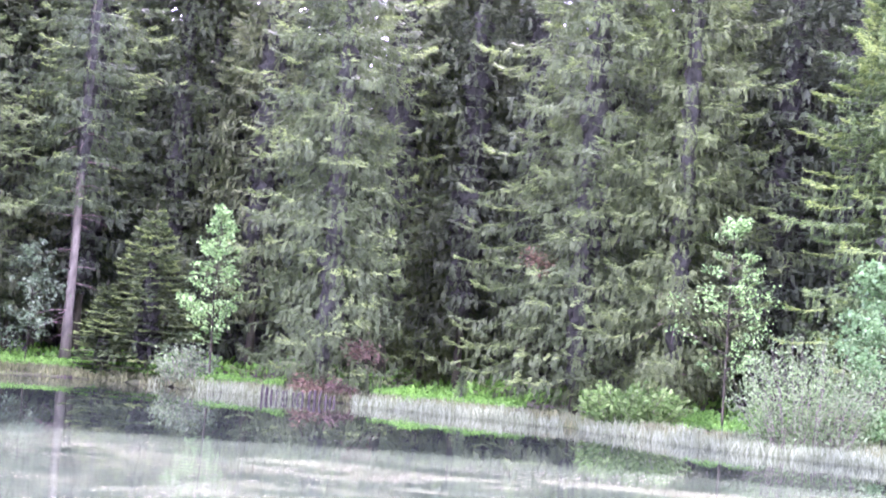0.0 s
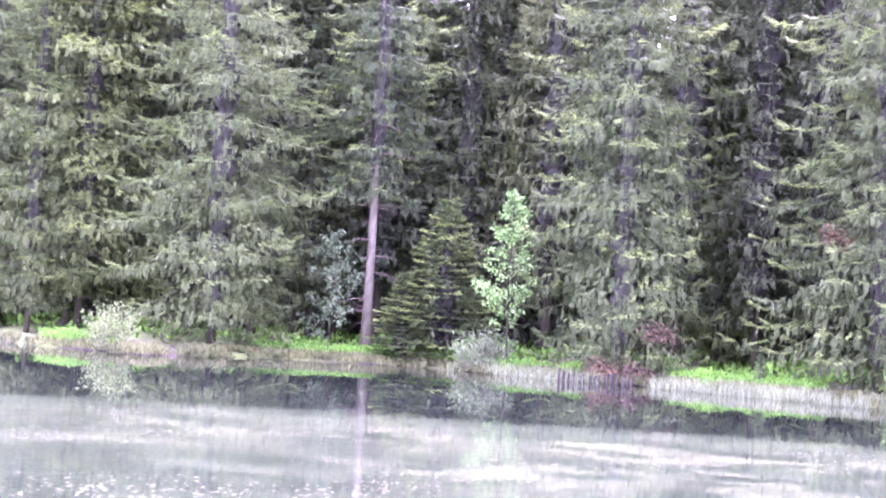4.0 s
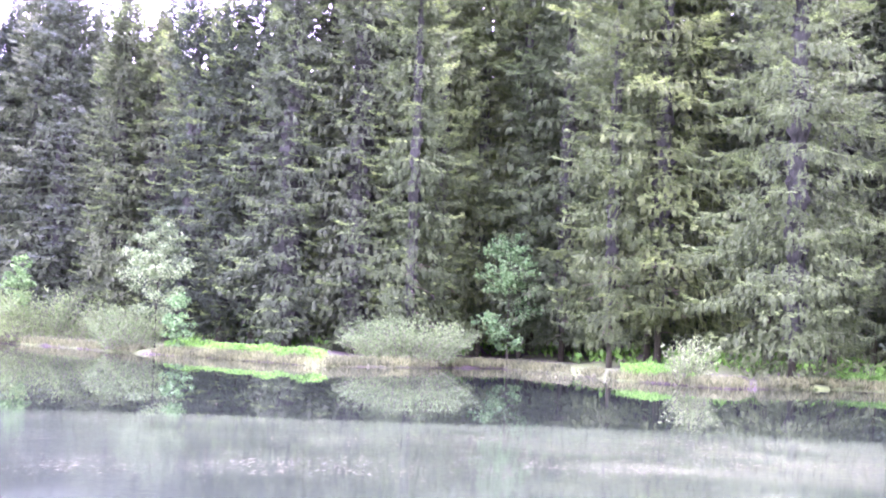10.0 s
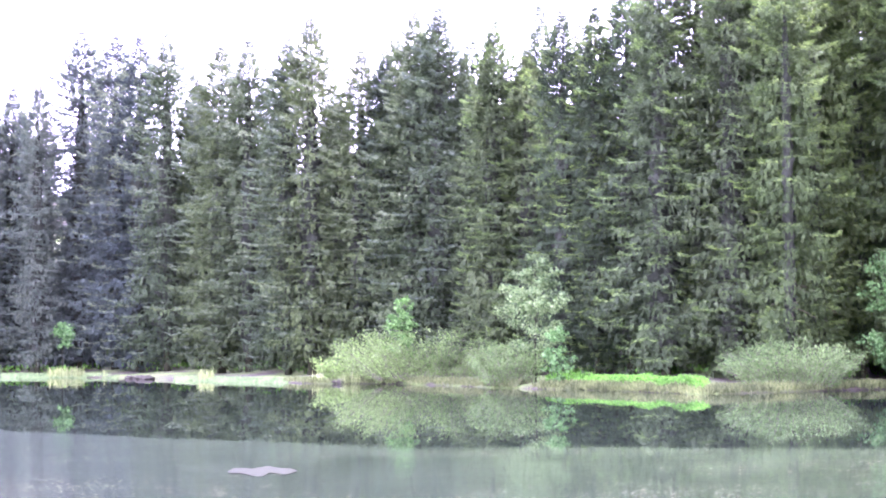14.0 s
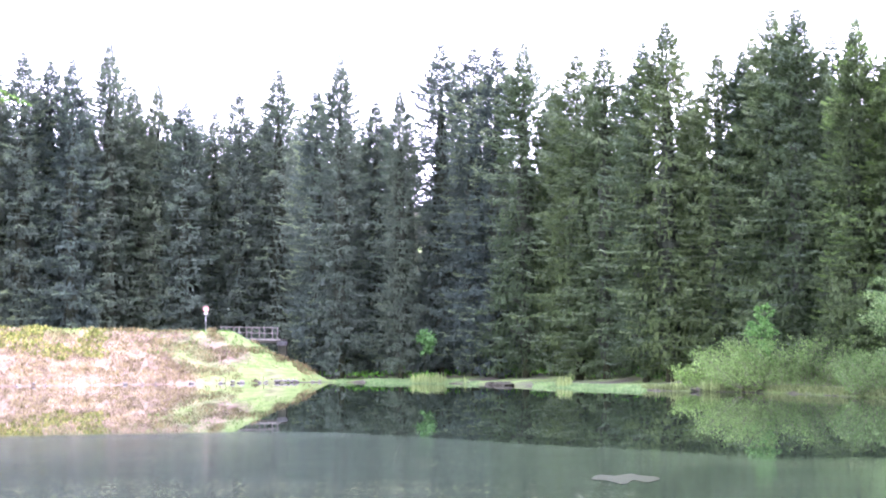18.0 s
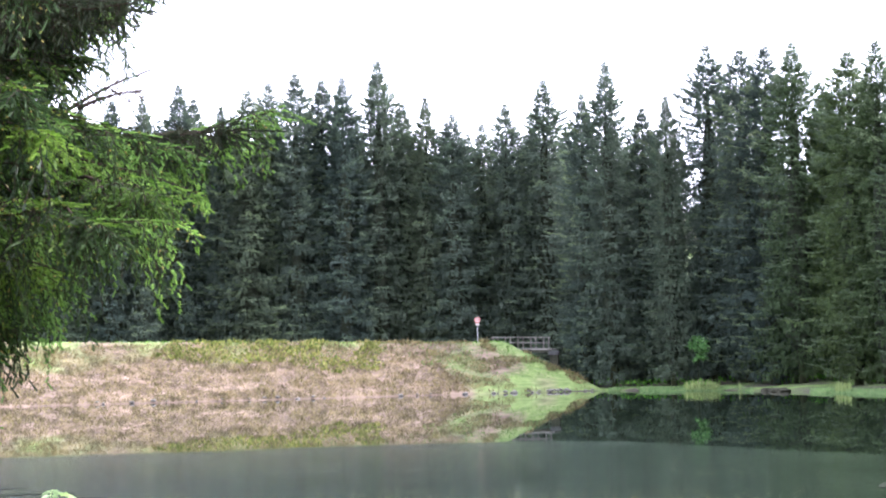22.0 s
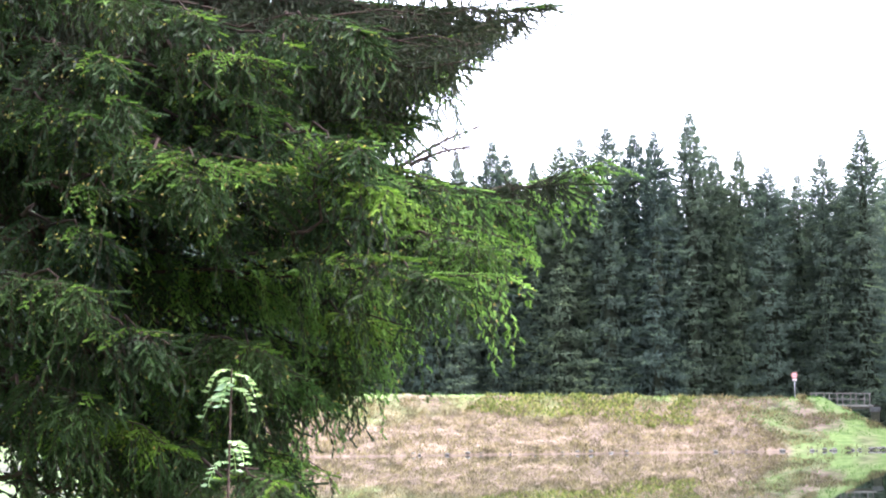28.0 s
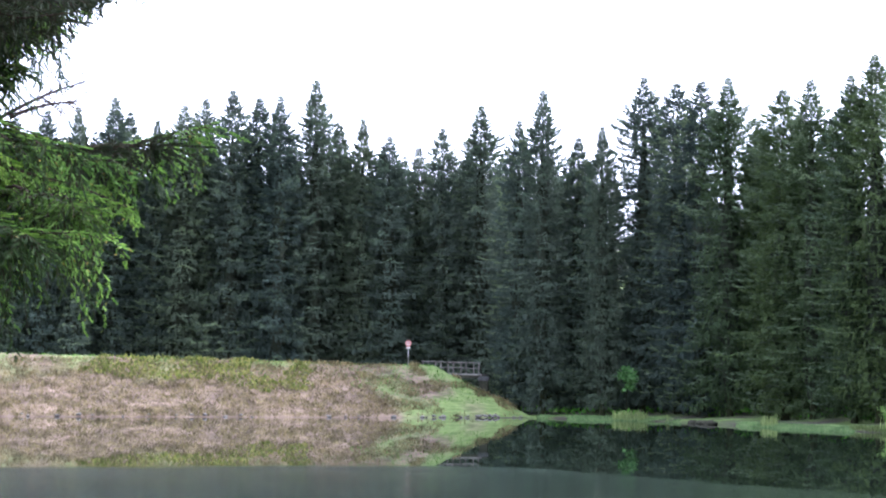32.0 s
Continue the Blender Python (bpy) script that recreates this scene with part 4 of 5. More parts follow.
def footbridge():
    a, b = polar(5.0, 166, 5.0), polar(3.1, 163.5, 4.35)
    run = b - a
    ob = thing("footbridge", Matrix.Translation((a.x, a.y, 0)) @ pose(0, 0, 0, 0, 0, math.degrees(math.atan2(run.y, run.x))), "grey wooden footbridge with a rail over the spillway", "bridge")
    ln = math.hypot(run.x, run.y) * 0.9
    z0, z1 = 4.10, 3.96
    tilt = math.degrees(math.atan2(z1 - z0, ln))
    tv = Matrix.Rotation(-radians(tilt), 4, "Y")
    part("deck", bm_mesh("deck", box(ln + 1.2, 1.3, 0.16, (ln / 2 + 0.3, 0.6, (z0 + z1) / 2), 0.02, tv), TIMBER), ob)
    part("beam", bm_mesh("beam", box(ln + 1.0, 0.16, 0.25, (ln / 2 + 0.3, 0.02, (z0 + z1) / 2 - 0.21), 0.02, tv), STAKE), ob, "dark supporting beam")
    for side in (0.0, 1.2):
        for i in range(5):
            x = ln * i / 4
            z = z0 + (z1 - z0) * i / 4
            part("post", bm_mesh("post", box(0.09, 0.08, 1.1, (x, side, z + 0.60), 0.01), TIMBER), ob)
        for up in (0.62, 1.14):
            part("rail", bm_mesh("rail", box(ln + 0.3, 0.05, 0.075, (ln / 2, side - 0.06, (z0 + z1) / 2 + up), 0.01, tv), TIMBER), ob)


def spillway():
    at = polar(2.95, 163.2)
    ob = thing("spillway_pier", Matrix.Translation((at.x, at.y, 0)), "grey concrete pier of the spillway under a footbridge", "pier")
    part("pier", bm_mesh("pier", box(0.8, 1.4, 3.6, (0, 0, 1.75), 0.04), STONE), ob)
    part("cap", bm_mesh("cap", box(1.0, 1.6, 0.4, (0, 0, 3.60), 0.03), CONCRETE), ob)


def sign():
    p = polar(5.5, 165.5)
    z = 4.75
    ob = thing("sign_post", Matrix.Translation((p.x, p.y, z)) @ pose(0, 0, 0, 0, 0, 5.5), "round red and white prohibition sign on a thin steel post", "sign")
    part("pole", mesh_of("pole", *tube([(0, 0, -0.6), (0, 0, 1.0), (0, 0, 2.45)], [0.035, 0.035, 0.035], 10), METAL, True), ob)
    for nm, r, y, m in (("ring", 0.30, -0.045, SIGN_RED), ("face", 0.20, -0.052, SIGN_WHITE)):
        bm = bmesh.new()
        bmesh.ops.create_cone(bm, cap_ends=True, segments=28, radius1=r, radius2=r, depth=0.012)
        bmesh.ops.rotate(bm, matrix=Matrix.Rotation(radians(90), 3, "X"), verts=bm.verts)
        bmesh.ops.translate(bm, vec=(0, y, 2.2), verts=bm.verts)
        part("sign_" + nm, bm_mesh("sign_" + nm, bm, m), ob)
    part("bar", bm_mesh("bar", box(0.34, 0.012, 0.09, (0, -0.062, 2.2), 0.004), SIGN_RED), ob)
    part("plate", bm_mesh("plate", box(0.40, 0.015, 0.18, (0, -0.045, 1.78), 0.01), SIGN_WHITE), ob)


footbridge()
spillway()
sign()


def stakes():
    rng = np.random.default_rng(40)
    for i in range(15):
        az = -50.2 - 2.5 * i / 14 + rng.normal(0, 0.03)
        d = float(shore(az)) - 0.7 + rng.normal(0, 0.12)
        h = rng.uniform(0.28, 0.58)
        r = rng.uniform(0.045, 0.08)
        dx, dy = rng.normal(0, 0.05, 2)
        ob = tagged(new("wooden_stake", mesh_of("wooden_stake", *tube([(0, 0, -0.9), (dx * 0.4, dy * 0.4, h * 0.5), (dx, dy, h - 0.05), (dx, dy, h)], [r, r, r * 0.95, r * 0.6], 8), STAKE, True)), "dark weathered stake in the shallow water", "stake", "stakes at the bank")
        ob.matrix_basis = Matrix.Translation(polar(az, d, 0))


stakes()


def stones():
    rng = np.random.default_rng(41)
    spots = [(-4.6, 0.3), (-4.3, 0.1), (-4.0, 0.5),  (-10.9, 0.1), (-11.1, 0.4)]
    for az, o in spots:
        bm = bmesh.new()
        bmesh.ops.create_icosphere(bm, subdivisions=3, radius=1)
        k = rng.uniform(0, 50)
        for v in bm.verts:
            v.co *= 1 + 0.35 * noise.noise(v.co * 1.3 + Vector((k, 0, 0))) + 0.1 * noise.noise(v.co * 4 + Vector((0, k, 0)))
        r = rng.uniform(0.2, 0.45)
        bmesh.ops.scale(bm, vec=(r * 1.5, r, r * 0.55), verts=bm.verts)
        ob = tagged(new("stone", bm_mesh("stone", bm, STONE)), "dark wet stone at the water's edge", "stone", "stones at the water")
        ob.matrix_basis = Matrix.Translation(polar(az, float(shore(az)) + o, 0.08)) @ pose(0, 0, 0, 0, 0, rng.uniform(0, 360))


stones()


def riprap():
    """Pale pebbles along the foot of the dam at its spillway end."""
    rng = np.random.default_rng(43)
    bm = bmesh.new()
    bmesh.ops.create_icosphere(bm, subdivisions=2, radius=1)
    for v in bm.verts:
        v.co *= 1 + 0.3 * noise.noise(v.co * 1.7)
    me = bm_mesh("pebble", bm, TIMBER)
    for i in range(46):
        s = rng.uniform(-0.5, 9) if i < 26 else rng.uniform(9, 46)
        r = rng.uniform(0.08, 0.2)
        ob = tagged(new("pebble", me), "pale stone at the foot of the dam", "stone", "stones at the dam")
        ob.matrix_basis = Matrix.Translation(dam_place(s, rng.uniform(-0.05, 0.25), 0.06)) @ pose(0, 0, 0, 0, 0, rng.uniform(0, 360)) @ Matrix.Diagonal((r * 1.5, r, r * 0.7, 1))


riprap()


def dead_bough(az, d, z, ln, seed):
    """A rusty dead bough hanging at the edge of a spruce."""
    rng = np.random.default_rng(seed)
    ob = thing("dead_bough", polar(az, d, z), "rusty brown dead spruce bough over the bank", "branch", "dead boughs")
    tip = np.array([ln * 0.8, -ln * 0.3, -0.25 * ln])
    part("stem", mesh_of("stem", *tube([(0, 0, 0), tip * 0.5 + np.array([0, 0, 0.12]), tip], [0.035, 0.025, 0.008], 5), TWIG), ob)
    t = rng.uniform(0.1, 1, 420)[:, None]
    p = t * tip + rng.normal(size=(420, 3)) * 0.22
    w = rng.normal(size=(420, 3)) + tip * 0.4
    part("needles", mesh_of("needles", *kites(p, w, rng.uniform(0.15, 0.35, 420), rng.uniform(0.04, 0.09, 420), rng), RUST), ob)


dead_bough(-52.9, 76.4, 2.6, 1.8, 1)
dead_bough(-51.2, 76.2, 0.9, 2.4, 2)
dead_bough(-52.3, 76.0, 0.8, 2.0, 3)
dead_bough(-58.6, 73.0, 7.0, 1.6, 4)


def floating():
    """Pollen flecks and scum drifting on the ruffled water."""
    rng = np.random.default_rng(50)
    n = 260000
    az = rng.uniform(-76, 24, n)
    d = np.sqrt(rng.uniform(24 ** 2, 60 ** 2, n))
    a = np.radians(az)
    x, y = -np.sin(a) * d, np.cos(a) * d
    f = np.array([noise.noise(Vector((u * 0.05 + v * 0.02, v * 0.22, 3.0))) + 0.5 * noise.noise(Vector((u * 0.3, v * 0.9, 7.0))) for u, v in zip(x, y)])
    lane = np.clip(0.5 * (1 - (d - 30) / 26), 0.02, 0.5) * (1 + 1.2 * np.clip((-az - 38) / 12, 0, 1))
    keep = rng.uniform(0, 1, n) < np.clip(f + 0.05, 0, 1) * lane * 0.9
    x, y = x[keep], y[keep]
    m = len(x)
    r = rng.uniform(0.008, 0.030, m)
    w = rng.uniform(0, 6.28, m)
    k = np.arange(5) * 2 * math.pi / 5
    v = np.stack([x[:, None] + r[:, None] * 1.6 * np.cos(k + w[:, None]), y[:, None] + r[:, None] * np.sin(k + w[:, None]), np.full((m, 5), 0.006)], -1)
    tagged(new("floating_pollen", mesh_of("floating_pollen", v.reshape(-1, 3), np.arange(5 * m).reshape(-1, 5), POLLEN)), "pale pollen flecks floating on the pond", "pollen", kind="stuff")


floating()


def scum(az, d, long, wide, seed, bend=0.0):
    """A flat ragged streak of cream scum on the water."""
    rng = np.random.default_rng(seed)
    c = polar(az, d, 0.009)
    k = 48
    top, low = [], []
    for i in range(k):
        t = i / (k - 1) * 2 - 1
        w = wide * (1 - t * t) ** 0.6 * (0.8 + 0.4 * noise.noise(Vector((t * 3, seed, 0)))) + 0.01
        mid = bend * t * t + 0.3 * wide * noise.noise(Vector((t * 2.2, 0, seed)))
        top.append((t * long / 2, mid + abs(w) / 2, 0))
        low.append((t * long / 2, mid - abs(w) / 2, 0))
    vs = top + low
    fs = [(i, k + i, k + i + 1, i + 1) for i in range(k - 1)]
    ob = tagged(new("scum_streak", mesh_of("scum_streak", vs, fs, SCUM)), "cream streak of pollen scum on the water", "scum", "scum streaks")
    ob.matrix_basis = Matrix.Translation(c) @ pose(0, 0, 0, 0, 0, az + rng.uniform(-4, 4))


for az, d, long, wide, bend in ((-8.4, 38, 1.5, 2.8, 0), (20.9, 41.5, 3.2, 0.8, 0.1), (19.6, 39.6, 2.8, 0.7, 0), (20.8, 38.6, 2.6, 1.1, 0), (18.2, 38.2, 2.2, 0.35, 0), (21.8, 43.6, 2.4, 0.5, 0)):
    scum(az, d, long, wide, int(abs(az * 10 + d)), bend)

# ---- the near spruce ----


def ray_point(az, el, d):
    """A place seen from where the camera stands when it faces the near spruce."""
    p = polar(az, d) + polar(17.1, ARM)
    return np.array([p.x, p.y, EYE_Z + d * math.tan(radians(el))])


def bezier(a, b, c, t):
    t = np.asarray(t)[:, None]
    return (1 - t) ** 2 * a + 2 * t * (1 - t) * b + t ** 2 * c


def bristle(pos, way, flat, length, rng, per=16, nl=0.021, thick=0.0026):
    """Needles combed to both sides of short shoots; flat is the direction across each shoot."""
    n = len(pos)
    way = unit(way)
    side = unit(flat - way * (flat * way).sum(-1, keepdims=True) + rng.normal(size=(n, 3)) * 0.1)
    up = np.cross(side, way)
    t = (np.arange(per) + 0.3) / per
    sg = np.where(np.arange(per) % 2 == 0, 1.0, -1.0)
    lift = np.array([0.15, 0.15, 0.7, 0.7, -0.3, -0.3] * 6)[:per]
    base = pos[:, None] + way[:, None] * (length[:, None] * t[None])[..., None]
    d = unit(side[:, None] * sg[None, :, None] + up[:, None] * lift[None, :, None] + way[:, None] * 0.6)
    tip = base + d * (nl * rng.uniform(0.8, 1.25, (n, per, 1))) * (1.1 - 0.45 * t)[None, :, None]
    off = way[:, None] * thick
    v = np.stack([base - off, base + off, tip], 2).reshape(-1, 3)
    # the dense middle of each shoot
    l, w = length[:, None], nl * 0.30
    body = []
    for x in (side, up):
        a0, a1, a2, a3 = pos - x * w * 0.8, pos + x * w * 0.8, pos + way * l + x * w, pos + way * l - x * w
        body.append(np.stack([a0, a1, a2, a0, a2, a3], 1).reshape(-1, 3))
    v = np.concatenate([v] + body)
    return v, np.arange(len(v)).reshape(-1, 3)


def near_limb(tree, start, end, sag, seed, hang=0.5, thick=0.022, fill=1.0, side_len=0.7, curtain=False, from_t=0.15, buds=0.25, strands=1.0, young=0.8, brush=0, outer=False):
    """A limb with flat fishbone side sprays, strands hanging below them, and buds; or with a curtain of hanging strands."""
    rng = np.random.default_rng(seed)
    a, c = np.asarray(start, float), np.asarray(end, float)
    ln = np.linalg.norm(c - a)
    b = (a + c) / 2 + np.array([0, 0, sag * ln])
    ts = np.linspace(0, 1, 12)
    line = bezier(a, b, c, ts)
    line[1:-1] += rng.normal(size=(10, 3)) * 0.035
    limb = part("limb", mesh_of("limb", *tube(line, [thick * (1 - 0.85 * t) for t in ts], 6), TWIG, True), tree)
    fwd = unit((c - a)[None])[0]
    lat = unit(np.cross(fwd, [0, 0, 1])[None])[0]
    sticks, P, W, F, L, Y = [], [], [], [], [], []

    def strand(top, dirn, le, gap=0.045):
        r = max(2, int(le / gap))
        tt = (np.arange(r) + rng.uniform(0, 1)) / r
        q = top + dirn * (le * tt)[:, None]
        ang = rng.uniform(0, 6.28) + np.arange(r) * 2.2
        out = np.stack([np.cos(ang), np.sin(ang), np.zeros(r)], -1)
        P.append(q), W.append(dirn[None] * 0.9 + out * 0.55), F.append(np.cross(out, dirn[None] + 0.01)), L.append(rng.uniform(0.04, 0.085, r)), Y.append(np.full(r, float(outer and rng.random() < 0.65)))
        sticks.append(([top, top + dirn * le], [0.003, 0.0015]))

    k = int(ln * (26 if curtain else 9) * fill)
    for t in rng.uniform(from_t, 1, k):
        p0 = bezier(a, b, c, [t])[0]
        if curtain:
            le = side_len * min(1.0, 1.9 * (1.06 - t)) * rng.uniform(0.35, 1.1)
            d = unit(np.array([[rng.normal(0, 0.10), rng.normal(0, 0.10), -1.0]]) + fwd * 0.10)[0]
            strand(p0 + rng.normal(size=3) * 0.03, d, le, 0.034)
            if rng.random() < 0.5:  # short sprays that cover the limb
                strand(p0, unit((fwd * 0.7 + lat * rng.uniform(-1, 1) + np.array([0, 0, rng.uniform(-0.6, 0.35)]))[None])[0], rng.uniform(0.12, 0.3), 0.03)
            continue
        sg = rng.choice([-1.0, 1.0])
        le = side_len * (1.1 - 0.72 * t) * rng.uniform(0.5, 1.15)
        way = unit((fwd * rng.uniform(0.35, 0.9) + lat * sg * rng.uniform(0.5, 1.0) + np.array([0, 0, rng.uniform(-0.9, 0.25) * hang]))[None])[0]
        across = unit(np.cross(way, np.array([0, 0, 1.0]) + rng.normal(size=3) * 0.35)[None])[0]
        r = max(3, int(le / 0.029))
        u = (np.arange(r) + 0.5) / r
        q = p0 + way * (le * u)[:, None]
        q[:, 2] -= hang * 0.3 * le * u ** 2
        sd = np.where(np.arange(r) % 2 == 0, 1.0, -1.0)
        w = way[None] * 0.75 + across[None] * sd[:, None] * 0.8
        w[:, 2] -= 0.35 * hang
        P.append(q), W.append(w), F.append(np.cross(w, np.cross(way, across)[None])), L.append((0.085 - 0.035 * u) * rng.uniform(0.6, 1.15, r)), Y.append(np.full(r + 1, float(t > 0.45 and young > 0.35 + 0.5 * math.sin(t * 21 + seed))))
        P.append(q[-1:]), W.append(way[None]), F.append(across[None]), L.append(np.array([0.12]))
        sticks.append(([p0, q[r // 2], q[-1]], [0.005, 0.0035, 0.002]))
        for x in rng.uniform(0.1, 0.9, rng.poisson(1.6 * strands)):
            strand(q[int(x * r)], unit(np.array([[rng.normal(0, 0.18), rng.normal(0, 0.18), -1.0]]) + fwd * 0.25)[0], rng.uniform(0.12, 0.42) * (0.4 + hang))
    for t in rng.uniform(0.5, 1.0, brush):  # short sprays crowding the outer end
        p0 = bezier(a, b, c, [t])[0]
        way = unit((fwd * 0.6 + lat * rng.uniform(-0.7, 0.7) + np.array([0, 0, -rng.uniform(0.2, 1.0)]))[None])[0]
        strand(p0, way, rng.uniform(0.16, 0.38) * (1.35 - 0.6 * t), 0.03)
        Y[-1][:] = float(young > 0.45)
    m = max(8, int(ln * 14))
    u = np.linspace(0.45, 1, m)
    sd = np.where(np.arange(m) % 2 == 0, 1.0, -1.0)
    P.append(bezier(a, b, c, u)), W.append(fwd[None] + lat[None] * sd[:, None] * 0.9), F.append(np.tile(lat, (m, 1)) + 0.01), L.append(rng.uniform(0.07, 0.15, m)), Y.append((u > 0.8).astype(float))
    P, W, F, L, Y = np.concatenate(P), np.concatenate(W), np.concatenate(F), np.concatenate(L), np.concatenate(Y) > 0.5
    tagged(part("twig_wood", mesh_of("twig_wood", *tubes(sticks, 3), TWIG), limb), kind="stuff")
    # outer boughs take the lit copy, inner ones the dark; young shoots are brighter
    for nm, sel, m in (("needles", ~Y, CURTAIN if curtain else NEEDLE), ("young_needles", Y, CURTAIN if curtain else NEEDLE_LIT if outer else NEEDLE_YOUNG)):
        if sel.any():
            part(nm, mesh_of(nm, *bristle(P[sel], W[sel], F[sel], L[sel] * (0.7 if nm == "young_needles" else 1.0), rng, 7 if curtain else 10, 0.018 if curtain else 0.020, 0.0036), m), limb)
    if buds:
        pick = rng.uniform(0, 1, len(P)) < buds * 0.3
        tipp = P[pick] + unit(W[pick]) * L[pick][:, None]
        wv = unit(W[pick]) + rng.normal(size=tipp.shape) * 0.3
        tagged(part("new_growth", mesh_of("new_growth", *kites(tipp, wv, np.full(len(tipp), 0.030), np.full(len(tipp), 0.013), rng), BUD), limb, "yellow-green new shoot tips"), kind="stuff")
    return limb


def near_spruce():
    foot = polar(32.1, 12.2)
    z0 = float(land(32.1, 12.2)) - 0.15
    tree = thing("near_spruce", Matrix.Identity(4), "near spruce with drooping green boughs and hanging twigs", "spruce tree")
    trunk = [(foot.x + 0.03 * math.sin(i), foot.y, z0 + i * 1.2) for i in range(14)]
    part("trunk", mesh_of("trunk", *tube(trunk, [0.19 - 0.011 * i for i in range(14)], 14), BARK, True), tree)

    # the crown goes on above, mostly unseen, added to shade the boughs below
    v, f, _ = spruce_arrays(600, 19.0, 3.1, 7.4, 0.36, 0.07, 0.32, 0.5, 0.5, 0.034, 0.5)
    part("crown", mesh_of("crown", v + np.array([foot.x, foot.y, z0]), f, NEEDLE), tree)

    def at(z):
        return np.array([foot.x, foot.y, z])
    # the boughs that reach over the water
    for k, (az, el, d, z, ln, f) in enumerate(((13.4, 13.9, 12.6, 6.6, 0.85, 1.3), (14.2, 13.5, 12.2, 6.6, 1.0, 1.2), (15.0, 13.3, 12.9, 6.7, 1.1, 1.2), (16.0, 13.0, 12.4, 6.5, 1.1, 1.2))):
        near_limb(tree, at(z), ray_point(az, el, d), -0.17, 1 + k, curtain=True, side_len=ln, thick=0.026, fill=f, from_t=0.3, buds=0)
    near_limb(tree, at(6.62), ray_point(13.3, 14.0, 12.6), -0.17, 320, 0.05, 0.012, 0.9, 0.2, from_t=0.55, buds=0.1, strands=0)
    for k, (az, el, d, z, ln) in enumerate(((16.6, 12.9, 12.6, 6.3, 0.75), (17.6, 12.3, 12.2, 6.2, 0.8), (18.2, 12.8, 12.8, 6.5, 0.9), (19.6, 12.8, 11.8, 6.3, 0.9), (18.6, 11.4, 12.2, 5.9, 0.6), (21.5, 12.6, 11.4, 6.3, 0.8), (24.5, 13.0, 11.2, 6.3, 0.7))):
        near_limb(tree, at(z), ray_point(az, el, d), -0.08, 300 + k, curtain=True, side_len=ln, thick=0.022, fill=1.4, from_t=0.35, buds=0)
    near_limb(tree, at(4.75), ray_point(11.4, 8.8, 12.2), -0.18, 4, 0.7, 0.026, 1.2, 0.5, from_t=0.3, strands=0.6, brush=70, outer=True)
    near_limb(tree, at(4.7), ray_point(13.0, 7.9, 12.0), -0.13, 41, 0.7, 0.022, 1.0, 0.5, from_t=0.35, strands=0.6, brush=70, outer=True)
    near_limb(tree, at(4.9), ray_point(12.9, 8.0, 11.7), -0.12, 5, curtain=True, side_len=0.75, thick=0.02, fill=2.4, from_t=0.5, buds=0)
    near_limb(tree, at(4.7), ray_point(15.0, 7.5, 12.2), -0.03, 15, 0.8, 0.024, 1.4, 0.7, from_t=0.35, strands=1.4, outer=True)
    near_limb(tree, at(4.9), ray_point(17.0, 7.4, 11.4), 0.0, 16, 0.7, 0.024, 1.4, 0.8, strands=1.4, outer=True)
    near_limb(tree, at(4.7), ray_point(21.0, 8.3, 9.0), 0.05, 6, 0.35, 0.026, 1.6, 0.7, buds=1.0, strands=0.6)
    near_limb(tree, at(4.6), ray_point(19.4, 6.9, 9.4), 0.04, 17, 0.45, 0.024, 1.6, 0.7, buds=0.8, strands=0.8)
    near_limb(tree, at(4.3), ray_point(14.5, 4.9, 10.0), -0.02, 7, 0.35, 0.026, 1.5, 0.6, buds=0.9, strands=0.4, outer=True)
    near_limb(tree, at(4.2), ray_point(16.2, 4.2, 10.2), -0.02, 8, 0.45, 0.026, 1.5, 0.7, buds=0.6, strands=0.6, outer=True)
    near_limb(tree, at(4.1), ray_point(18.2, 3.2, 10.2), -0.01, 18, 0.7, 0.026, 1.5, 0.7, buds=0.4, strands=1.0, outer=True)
    near_limb(tree, at(3.8), ray_point(20.0, 2.2, 10.2), 0.0, 9, 0.8, 0.024, 1.5, 0.7, buds=0.3, strands=1.6)
    near_limb(tree, at(3.2), ray_point(20.9, -1.7, 10.6), 0.05, 10, 0.6, 0.022, 1.2, 0.5, buds=0.1)
    near_limb(tree, at(2.9), ray_point(22.4, -2.0, 10.4), 0.04, 11, 0.5, 0.022, 1.2, 0.5, buds=0.1)
    near_limb(tree, at(5.0), ray_point(28.6, 9.0, 9.6), 0.05, 12, 0.5, 0.024, 1.3, 0.6, buds=0.5, strands=0.7, young=0.3)
    near_limb(tree, at(5.2), ray_point(25.8, 8.4, 9.2), 0.06, 13, 0.5, 0.024, 1.5, 0.7, buds=0.8, strands=0.8)
    near_limb(tree, at(5.4), ray_point(23.2, 10.6, 9.6), 0.06, 14, 0.5, 0.024, 1.4, 0.7, buds=0.6, strands=0.9)
    near_limb(tree, ray_point(22.0, 5.6, 9.3), ray_point(21.1, 9.3, 8.9), 0.0, 61, 0.12, 0.014, 3.6, 0.42, from_t=0.1, buds=1.0, strands=0, young=1.0)
    near_limb(tree, ray_point(24.0, 5.8, 9.8), ray_point(18.6, 5.6, 9.0), 0.02, 62, 0.35, 0.014, 1.8, 0.5, from_t=0.1, buds=1.0, strands=0.2, young=1.0)
    near_limb(tree, ray_point(30.5, 8.2, 9.8), ray_point(27.6, 7.6, 9.2), 0.02, 63, 0.5, 0.014, 2.0, 0.5, from_t=0.1, buds=0.7, strands=0.3, young=0.6)
